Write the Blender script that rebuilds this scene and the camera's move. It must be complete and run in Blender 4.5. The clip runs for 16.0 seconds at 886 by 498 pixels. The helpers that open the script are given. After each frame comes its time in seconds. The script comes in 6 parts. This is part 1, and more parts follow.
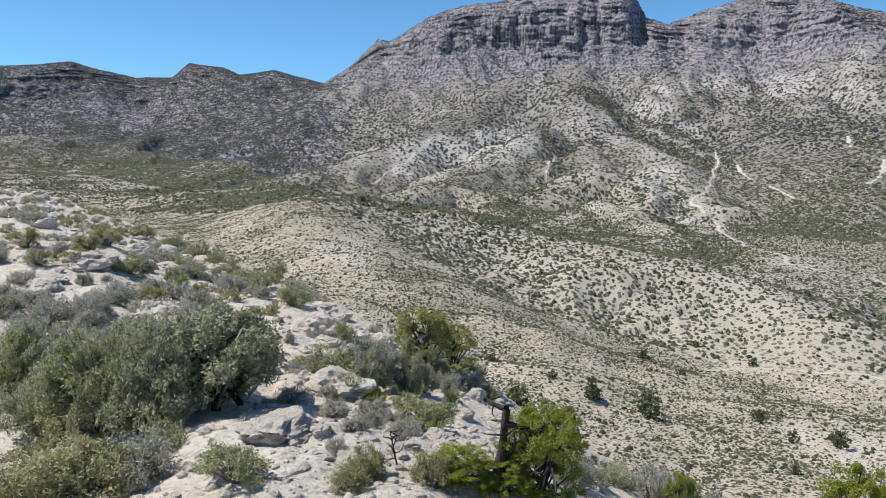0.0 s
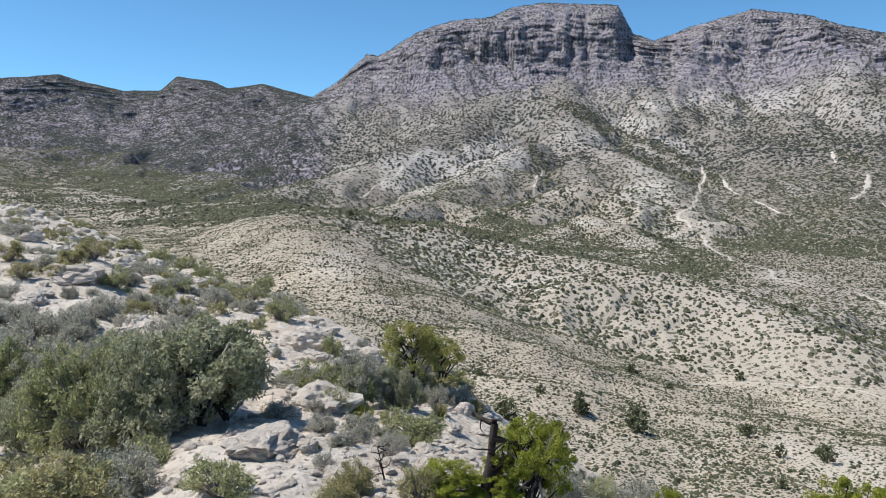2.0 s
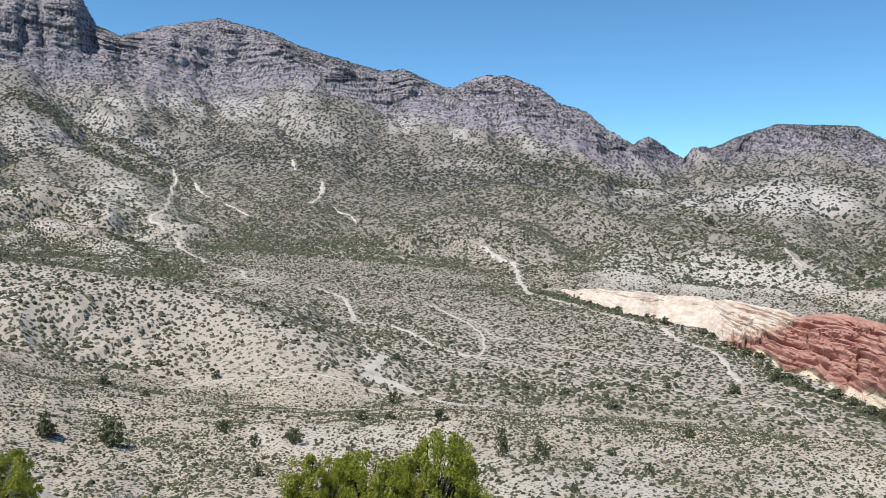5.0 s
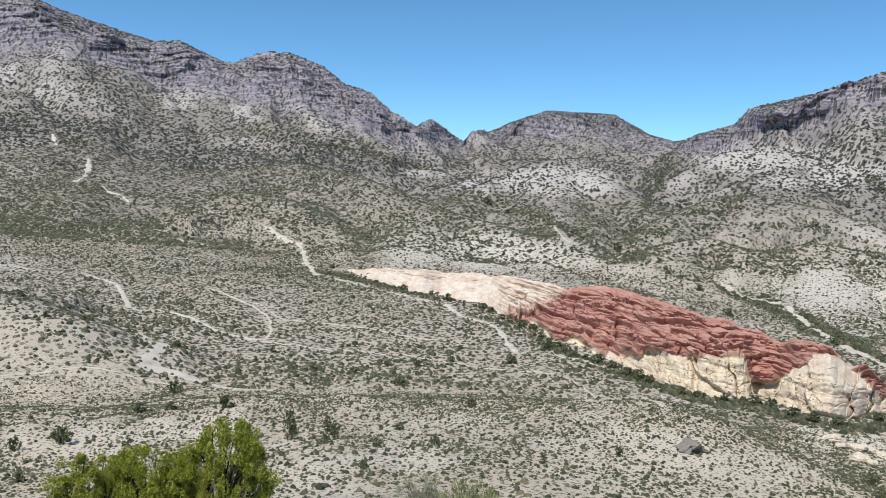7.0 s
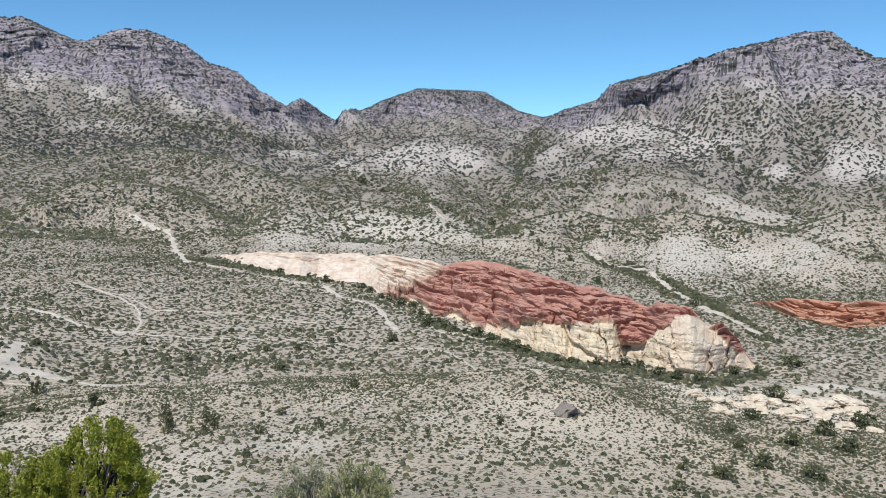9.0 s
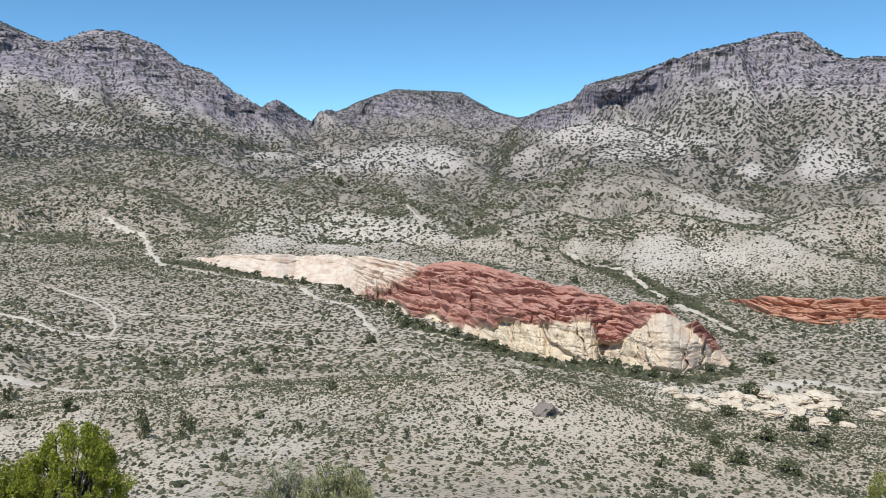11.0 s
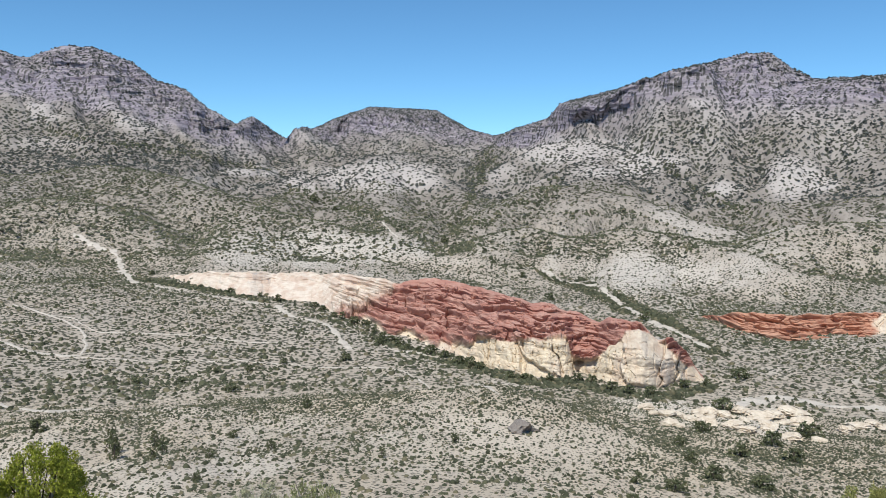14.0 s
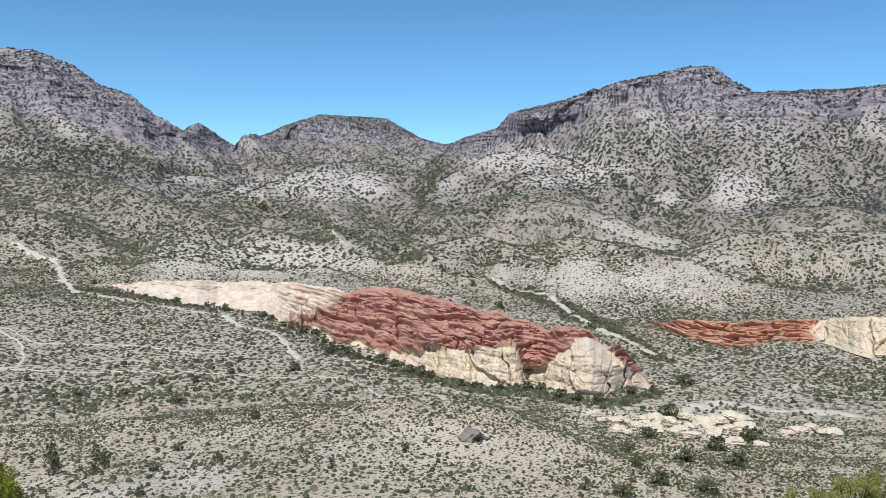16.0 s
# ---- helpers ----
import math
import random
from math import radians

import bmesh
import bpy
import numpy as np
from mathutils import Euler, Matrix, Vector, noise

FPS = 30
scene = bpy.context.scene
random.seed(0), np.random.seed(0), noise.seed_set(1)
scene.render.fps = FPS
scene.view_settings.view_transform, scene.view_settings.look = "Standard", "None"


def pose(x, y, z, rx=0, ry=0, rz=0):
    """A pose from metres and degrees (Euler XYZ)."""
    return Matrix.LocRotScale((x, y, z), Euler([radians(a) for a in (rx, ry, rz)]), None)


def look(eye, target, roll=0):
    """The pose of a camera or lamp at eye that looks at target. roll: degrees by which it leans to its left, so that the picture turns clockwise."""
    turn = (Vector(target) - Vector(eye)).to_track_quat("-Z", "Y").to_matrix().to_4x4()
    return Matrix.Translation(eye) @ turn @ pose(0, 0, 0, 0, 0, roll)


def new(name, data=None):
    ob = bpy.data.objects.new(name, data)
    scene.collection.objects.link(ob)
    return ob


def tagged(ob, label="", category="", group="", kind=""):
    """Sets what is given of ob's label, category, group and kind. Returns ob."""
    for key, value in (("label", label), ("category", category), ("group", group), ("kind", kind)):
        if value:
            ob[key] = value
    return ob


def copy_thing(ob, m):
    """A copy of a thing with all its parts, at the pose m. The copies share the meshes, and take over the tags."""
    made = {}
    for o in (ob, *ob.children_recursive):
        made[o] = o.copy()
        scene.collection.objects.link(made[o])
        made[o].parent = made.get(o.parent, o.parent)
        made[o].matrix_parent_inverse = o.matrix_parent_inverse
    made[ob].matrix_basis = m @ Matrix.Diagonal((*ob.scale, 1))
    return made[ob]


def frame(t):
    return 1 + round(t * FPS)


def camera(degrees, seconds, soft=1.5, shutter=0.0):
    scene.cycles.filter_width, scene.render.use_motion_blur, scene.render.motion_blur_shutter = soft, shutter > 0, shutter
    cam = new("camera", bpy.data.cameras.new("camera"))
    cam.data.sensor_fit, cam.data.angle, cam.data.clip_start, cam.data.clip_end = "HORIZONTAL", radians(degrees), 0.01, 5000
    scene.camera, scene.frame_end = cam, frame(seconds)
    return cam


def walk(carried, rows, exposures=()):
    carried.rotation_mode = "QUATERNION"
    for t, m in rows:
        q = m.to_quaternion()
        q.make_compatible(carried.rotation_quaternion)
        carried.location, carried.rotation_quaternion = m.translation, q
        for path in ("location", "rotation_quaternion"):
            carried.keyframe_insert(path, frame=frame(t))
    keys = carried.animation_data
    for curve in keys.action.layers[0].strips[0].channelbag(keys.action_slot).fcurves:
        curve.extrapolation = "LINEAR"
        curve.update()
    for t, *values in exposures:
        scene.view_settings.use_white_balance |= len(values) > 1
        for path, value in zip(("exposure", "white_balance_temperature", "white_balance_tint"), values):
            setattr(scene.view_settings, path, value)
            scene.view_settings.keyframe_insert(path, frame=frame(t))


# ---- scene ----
cam = camera(58.5, 16.0, soft=0.4)
walk(cam, [
    (0, pose(0, 0, 0, 84.85, -0.53, 0.05)),
    (0.5, pose(0, 0, 0, 85.34, -0.65, -0.17)),
    (1, pose(0, 0, 0, 85.37, -0.70, -0.44)),
    (1.5, pose(0, 0, 0, 85.58, -0.75, -0.67)),
    (2, pose(0, 0, 0, 85.87, -0.69, -0.80)),
    (2.5, pose(0, 0, 0, 86.11, -0.75, -3.39)),
    (3, pose(0, 0, 0, 86.26, -1.02, -11.68)),
    (3.5, pose(0, 0, 0, 86.42, -0.84, -18.50)),
    (4, pose(0, 0, 0, 86.55, -0.96, -24.66)),
    (4.5, pose(0, 0, 0, 86.72, -1.41, -31.11)),
    (5, pose(0, 0, 0, 86.82, -1.62, -37.63)),
    (5.2, pose(0, 0, 0, 86.81, -1.97, -39.70)),
    (7.3, pose(0, 0, 0, 85.54, -1.68, -53.68)),
    (7.5, pose(0, 0, 0, 85.12, -1.55, -53.76)),
    (8, pose(0, 0, 0, 84.88, -1.58, -56.90)),
    (8.5, pose(0, 0, 0, 84.74, -0.49, -59.64)),
    (9, pose(0, 0, 0, 84.50, -0.31, -62.06)),
    (11.5, pose(0, 0, 0, 84.73, 0.03, -63.95)),
    (12, pose(0, 0, 0, 85.25, 0.06, -64.36)),
    (12.5, pose(0, 0, 0, 85.80, -0.12, -64.81)),
    (13, pose(0, 0, 0, 85.73, 0.01, -64.88)),
    (13.5, pose(0, 0, 0, 85.75, 0.10, -64.90)),
    (14, pose(0, 0, 0, 85.80, -0.10, -65.48)),
    (14.5, pose(0, 0, 0, 86.21, -0.11, -66.34)),
    (15, pose(0, 0, 0, 86.19, -0.01, -66.41)),
    (15.5, pose(0, 0, 0, 86.36, -0.30, -68.10)),
    (16, pose(0, 0, 0, 86.44, -0.37, -69.06)),
], [(0, 0.13, 5850, -11), (5, 0.11, 5850, -11), (8, 0.0, 5850, -11), (16, 0.0, 5850, -11)])

# ---- daylight: high sun, to the left of the first view ----
SUN_AZ, SUN_EL = -92.0, 57.0
world = bpy.data.worlds.new("sky")
scene.world = world
world.use_nodes = True
wn = world.node_tree.nodes
sky = wn.new("ShaderNodeTexSky")
sky.sky_type, sky.sun_disc = "NISHITA", False
sky.sun_elevation, sky.sun_rotation = radians(SUN_EL), radians(SUN_AZ)
sky.altitude, sky.air_density, sky.dust_density, sky.ozone_density = 2600, 0.9, 0.0, 6.0
wn["Background"].inputs["Strength"].default_value = 0.148
world.node_tree.links.new(sky.outputs[0], wn["Background"].inputs["Color"])
sun_data = bpy.data.lights.new("sun", "SUN")
sun_data.energy, sun_data.angle, sun_data.color = 5.3, radians(0.53), (1.0, 0.80, 0.745)
sun = new("sun", sun_data)
_se, _sa = radians(SUN_EL), radians(SUN_AZ)
sun.matrix_world = look((0, 0, 0), (-math.sin(_sa) * math.cos(_se), -math.cos(_sa) * math.cos(_se), -math.sin(_se)))
sun.location = (0, 0, 300)


# ---- materials ----
class Graph:
    """A node material, built by short calls."""

    def __init__(self, name, rough=0.9):
        self.mat = bpy.data.materials.new(name)
        self.mat.use_nodes = True
        self.tree = self.mat.node_tree
        self.bsdf = self.tree.nodes["Principled BSDF"]
        self.bsdf.inputs["Roughness"].default_value = rough
        self.bsdf.inputs["Specular IOR Level"].default_value = 0.2
        self.place = self.node("ShaderNodeNewGeometry").outputs["Position"]

    def node(self, kind, **inputs):
        n = self.tree.nodes.new(kind)
        for key, value in inputs.items():
            self.put(n.inputs[key.replace("_", " ")], value)
        return n

    def put(self, socket, value):
        if isinstance(value, bpy.types.NodeSocket):
            self.tree.links.new(value, socket)
        elif isinstance(value, tuple) and len(value) == 3 and socket.type == "RGBA":
            socket.default_value = (*value, 1)
        else:
            socket.default_value = value

    def noise(self, scale, detail=4.0, rough=0.55, vector=None):
        n = self.node("ShaderNodeTexNoise", Scale=scale, Detail=detail, Roughness=rough)
        self.put(n.inputs["Vector"], vector or self.place)
        return n.outputs["Fac"]

    def cells(self, scale, vector=None, feature="F1", out="Distance"):
        n = self.node("ShaderNodeTexVoronoi", Scale=scale)
        n.feature = feature
        self.put(n.inputs["Vector"], vector or self.place)
        return n.outputs[out]

    def ramp(self, fac, low, high, a=0.0, b=1.0):
        n = self.tree.nodes.new("ShaderNodeMapRange")
        n.interpolation_type = "SMOOTHSTEP"
        for i, v in enumerate((fac, low, high, a, b)):
            self.put(n.inputs[i], v)
        return n.outputs[0]

    def mix(self, fac, a, b, blend="MIX"):
        n = self.tree.nodes.new("ShaderNodeMix")
        n.data_type, n.blend_type = "RGBA", blend
        self.put(n.inputs[0], fac)
        self.put(n.inputs[6], a)
        self.put(n.inputs[7], b)
        return n.outputs[2]

    def math(self, op, a, b=0.0):
        n = self.tree.nodes.new("ShaderNodeMath")
        n.operation = op
        self.put(n.inputs[0], a)
        self.put(n.inputs[1], b)
        return n.outputs[0]

    def stretch(self, x, y, z):
        n = self.node("ShaderNodeVectorMath", )
        n.operation = "MULTIPLY"
        self.put(n.inputs[0], self.place)
        n.inputs[1].default_value = (x, y, z)
        return n.outputs[0]

    def attribute(self, name):
        n = self.tree.nodes.new("ShaderNodeAttribute")
        n.attribute_name = name
        s = self.node("ShaderNodeSeparateColor", Color=n.outputs["Color"])
        return s.outputs[0], s.outputs[1], s.outputs[2]

    def island(self):
        return self.tree.nodes["Geometry"].outputs["Random Per Island"]

    def each(self):
        return self.node("ShaderNodeObjectInfo").outputs["Random"]

    def done(self, colour, bump=None, strength=0.3, distance=0.1):
        self.put(self.bsdf.inputs["Base Color"], colour)
        if bump is not None:
            b = self.node("ShaderNodeBump", Height=bump, Strength=strength, Distance=distance)
            self.tree.links.new(b.outputs[0], self.bsdf.inputs["Normal"])
        return self.mat


def ground_material():
    g = Graph("desert_ground", 0.95)
    rock, green, pale = g.attribute("cover")
    broad, mid, fine = g.noise(0.006, 5), g.noise(0.05, 6, 0.65), g.noise(1.6, 8, 0.7)
    soil = g.mix(g.ramp(broad, 0.35, 0.65), (0.365, 0.318, 0.252), (0.38, 0.342, 0.285))
    soil = g.mix(g.ramp(mid, 0.3, 0.72, 0, 0.55), soil, (0.50, 0.445, 0.37))
    soil = g.mix(pale, soil, (0.66, 0.62, 0.55))
    soil = g.mix(g.ramp(fine, 0.35, 0.75, 0, 0.4), soil, (0.21, 0.175, 0.145))
    soil = g.mix(g.math("MULTIPLY", g.attribute("grain")[0], g.ramp(broad, 0.3, 0.7, 0.2, 0.7)), soil, (0.60, 0.508, 0.375))
    soil = g.mix(g.math("MULTIPLY", g.attribute("grain")[2], 0.92), soil, g.mix(g.math("MAXIMUM", g.math("MULTIPLY", pale, 1.6), g.ramp(mid, 0.35, 0.8, 0, 0.5)), (0.190, 0.170, 0.148), (0.42, 0.388, 0.360)))
    grit = g.ramp(g.cells(5.5), 0.05, 0.3, 0.55, 0)
    gravel = g.cells(16.0, out="Color")
    gravel = g.node("ShaderNodeSeparateColor", Color=gravel).outputs[0]
    close = g.attribute("near")[0]
    dirt = g.mix(g.ramp(g.noise(0.35, 5, 0.6), 0.38, 0.62), (0.70, 0.615, 0.515), (0.75, 0.685, 0.60))
    dirt = g.mix(g.ramp(g.noise(2.8, 8, 0.75), 0.42, 0.66, 0, 0.6), dirt, (0.37, 0.31, 0.25))
    dirt = g.mix(g.math("MULTIPLY", grit, g.ramp(g.noise(0.8, 3), 0.4, 0.6)), dirt, (0.68, 0.64, 0.57))
    dirt = g.mix(g.ramp(gravel, 0.5, 1.0, 0, 0.55), dirt, (0.70, 0.64, 0.56))
    dirt = g.mix(g.ramp(gravel, 0.35, 0.0, 0, 0.5), dirt, (0.29, 0.235, 0.185))
    soil = g.mix(close, soil, dirt)
    # low scrub too small to stand apart, finer on the near slopes
    dots = 0.0
    for size, part in zip((1.5, 4.0, 11.0), g.attribute("grain")):
        v = g.node("ShaderNodeTexVoronoi", Scale=1 / size)
        v.voronoi_dimensions = "2D"
        g.put(v.inputs["Vector"], g.place)
        chance = g.node("ShaderNodeSeparateColor", Color=v.outputs["Color"]).outputs[0]
        reach = g.math("MULTIPLY", g.math("ADD", g.math("MULTIPLY", chance, 1.1), g.math("MULTIPLY", green, 0.65)), 0.28)
        dot = g.ramp(g.math("SUBTRACT", v.outputs["Distance"], reach), -0.02, 0.02, 1, 0)
        dots = g.math("ADD", g.math("MULTIPLY", dot, part), dots)
    veg = g.math("MULTIPLY", dots, 0.92)
    soil = g.mix(veg, soil, (0.050, 0.054, 0.036))
    # bedded grey-purple limestone; the purple also paints in distant haze
    lift = g.node("ShaderNodeSeparateXYZ", Vector=g.place).outputs[2]
    bend = g.math("ADD", lift, g.math("MULTIPLY", g.noise(0.0016, 4), 240.0))
    bed = g.node("ShaderNodeTexNoise", Scale=0.075, Detail=6.0, Roughness=0.8)
    bed.noise_dimensions = "1D"
    g.put(bed.inputs["W"], bend)
    stone = g.mix(g.ramp(bed.outputs["Fac"], 0.32, 0.68), (0.165, 0.145, 0.190), (0.41, 0.37, 0.405))
    streak = g.noise(0.02, 6, 0.7, g.stretch(1, 1, 0.35))
    stone = g.mix(g.ramp(streak, 0.42, 0.72, 0, 0.6), stone, (0.38, 0.35, 0.33))
    stone = g.mix(g.ramp(g.noise(0.05, 4), 0.5, 0.75, 0, 0.5), stone, (0.085, 0.085, 0.075))
    both = g.mix(rock, soil, stone)
    both = g.mix(g.math("MULTIPLY", g.math("MULTIPLY", dots, rock), 0.75), both, (0.045, 0.050, 0.040))
    bump = g.math("ADD", g.math("ADD", g.math("MULTIPLY", fine, 0.6), g.noise(9.0, 6, 0.75)), g.math("MULTIPLY", g.math("MULTIPLY", gravel, close), 0.35))
    g.done(both, bump, 0.7, 0.16)
    crag = g.math("MULTIPLY", g.math("ADD", g.noise(0.07, 8, 0.7, g.stretch(1, 1, 2.5)), g.noise(0.02, 5, 0.6)), rock)
    b2 = g.node("ShaderNodeBump", Height=crag, Strength=0.8, Distance=9.0)
    last = g.bsdf.inputs["Normal"].links[0].from_node
    g.tree.links.new(b2.outputs[0], last.inputs["Normal"])
    return g.mat


def simple_plant(name, dark, light, odd, by_island=True, rough=0.85):
    g = Graph(name, rough)
    pick = g.island() if by_island else g.each()
    c = g.mix(pick, dark, light)
    c = g.mix(g.ramp(g.math("FRACT", g.math("MULTIPLY", pick, 17.3)), 0.72, 0.95), c, odd)
    return g.done(c)


def red_material():
    g = Graph("sandstone", 0.92)
    cream, tan, orange = g.attribute("cover")
    fine, mid = g.noise(0.9, 7, 0.7), g.noise(0.06, 6, 0.65)
    red = g.mix(g.ramp(mid, 0.3, 0.7), (0.38, 0.190, 0.148), (0.49, 0.305, 0.245))
    red = g.mix(g.ramp(g.noise(0.35, 6, 0.7, g.stretch(0.5, 0.5, 2.5)), 0.45, 0.7, 0, 0.45), red, (0.32, 0.150, 0.112))
    white = g.mix(g.ramp(g.noise(0.25, 6, 0.65, g.stretch(1, 1, 0.35)), 0.35, 0.7), (0.70, 0.615, 0.465), (0.58, 0.475, 0.335))
    white = g.mix(tan, white, g.mix(g.ramp(g.noise(0.08, 5, 0.65), 0.4, 0.62), (0.70, 0.63, 0.55), (0.56, 0.43, 0.35)))
    red = g.mix(orange, red, g.mix(g.ramp(mid, 0.3, 0.7), (0.41, 0.195, 0.125), (0.51, 0.31, 0.215)))
    white = g.mix(g.ramp(g.noise(0.5, 6, 0.7, g.stretch(0.18, 0.18, 2.2)), 0.45, 0.68, 0, 0.5), white, (0.46, 0.37, 0.28))
    c = g.mix(cream, red, white)
    c = g.mix(g.ramp(fine, 0.5, 0.8, 0, 0.3), c, (0.14, 0.07, 0.05))
    return g.done(c, g.math("ADD", fine, g.noise(0.25, 6, 0.7)), 0.6, 1.2)


GROUND = ground_material()
SANDSTONE = red_material()
SCRUB = simple_plant("scrub_leaves", (0.038, 0.043, 0.025), (0.092, 0.099, 0.060), (0.15, 0.138, 0.086))
# far junipers: the blue of distant haze is put into their colour
FAR_TREES = simple_plant("haze_tinted_junipers", (0.028, 0.033, 0.029), (0.064, 0.071, 0.063), (0.095, 0.097, 0.084))


# ---- noise on arrays ----
def lattice(ix, iy, seed):
    h = (ix.astype(np.int64) * 374761393 + iy.astype(np.int64) * 668265263 + seed * 974634777) & 0xFFFFFFFF
    h = ((h ^ (h >> 13)) * 1274126177) & 0xFFFFFFFF
    h = ((h ^ (h >> 16)) * 2246822519) & 0xFFFFFFFF
    return ((h ^ (h >> 15)) & 0xFFFFFF) / float(0xFFFFFF)


def vnoise(x, y, seed=0):
    x, y = np.broadcast_arrays(np.asarray(x, float), np.asarray(y, float))
    ix, iy = np.floor(x), np.floor(y)
    u, v = x - ix, y - iy
    u, v = u * u * u * (u * (u * 6 - 15) + 10), v * v * v * (v * (v * 6 - 15) + 10)
    a, b = lattice(ix, iy, seed), lattice(ix + 1, iy, seed)
    c, d = lattice(ix, iy + 1, seed), lattice(ix + 1, iy + 1, seed)
    return ((a + (b - a) * u) * (1 - v) + (c + (d - c) * u) * v) * 2 - 1


def fbm(x, y, size, seed=0, octaves=4, gain=0.5):
    """Smooth noise of about -1 to 1, with features of that size in metres."""
    total, amp, norm = 0.0, 1.0, 0.0
    x, y = np.asarray(x) / size, np.asarray(y) / size
    for k in range(octaves):
        total = total + amp * vnoise(x * 2 ** k + 17.1 * k, y * 2 ** k - 9.7 * k, seed + k)
        norm += amp
        amp *= gain
    return total / norm * 1.5


def ridged(x, y, size, seed=0, octaves=4):
    """Sharp gullies (-1) between rounded ribs (up to 1)."""
    total, amp, norm = 0.0, 1.0, 0.0
    x, y = np.asarray(x) / size, np.asarray(y) / size
    for k in range(octaves):
        total = total + amp * (np.abs(vnoise(x * 2 ** k + 5.3 * k, y * 2 ** k + 2.9 * k, seed + k)) * 3 - 1)
        norm += amp
        amp *= 0.5
    return total / norm


def cellular(x, y, size, seed=0):
    """Distance to the nearest and second nearest seed, in cells, and a number for the cell."""
    x, y = np.asarray(x, float) / size, np.asarray(y, float) / size
    ix, iy = np.floor(x), np.floor(y)
    f1, f2, who = np.full(x.shape, 9.0), np.full(x.shape, 9.0), np.zeros(x.shape)
    for dx in (-1, 0, 1):
        for dy in (-1, 0, 1):
            cx, cy = ix + dx, iy + dy
            d = np.hypot(cx + lattice(cx, cy, seed) - x, cy + lattice(cx, cy, seed + 1) - y)
            near = d < f1
            f2 = np.where(near, f1, np.minimum(f2, d))
            who = np.where(near, lattice(cx, cy, seed + 2), who)
            f1 = np.minimum(f1, d)
    return f1, f2, who


def smooth(a, lo, hi):
    t = np.clip((a - lo) / (hi - lo), 0, 1)
    return t * t * (3 - 2 * t)


def mesh_from(name, verts, faces, material=None, shade=True):
    me = bpy.data.meshes.new(name)
    verts, faces = np.asarray(verts, np.float32), np.asarray(faces, np.int32)
    n = faces.shape[1]
    me.vertices.add(len(verts))
    me.vertices.foreach_set("co", verts.ravel())
    me.loops.add(faces.size)
    me.loops.foreach_set("vertex_index", faces.ravel())
    me.polygons.add(len(faces))
    me.polygons.foreach_set("loop_start", np.arange(0, faces.size, n, dtype=np.int32))
    me.polygons.foreach_set("use_smooth", np.full(len(faces), shade))
    me.update(calc_edges=True)
    me.validate()
    if material:
        me.materials.append(material)
    return me


def paint(me, name, channels):
    """Cover of a surface (kinds of ground), as three fields."""
    at = me.attributes.new(name, "FLOAT_COLOR", "POINT")
    data = np.ones((len(me.vertices), 4), np.float32)
    for i, c in enumerate(channels):
        data[:, i] = np.ravel(c)
    at.data.foreach_set("color", data.ravel())


# ---- the land: ridges, brows and valley lines by bearing, and the slopes between them ----
BEARING = (-45, -34, -26, -20, -14, -9, -3, 3, 10, 20, 30, 40, 50, 60, 70, 80, 90, 100, 112)
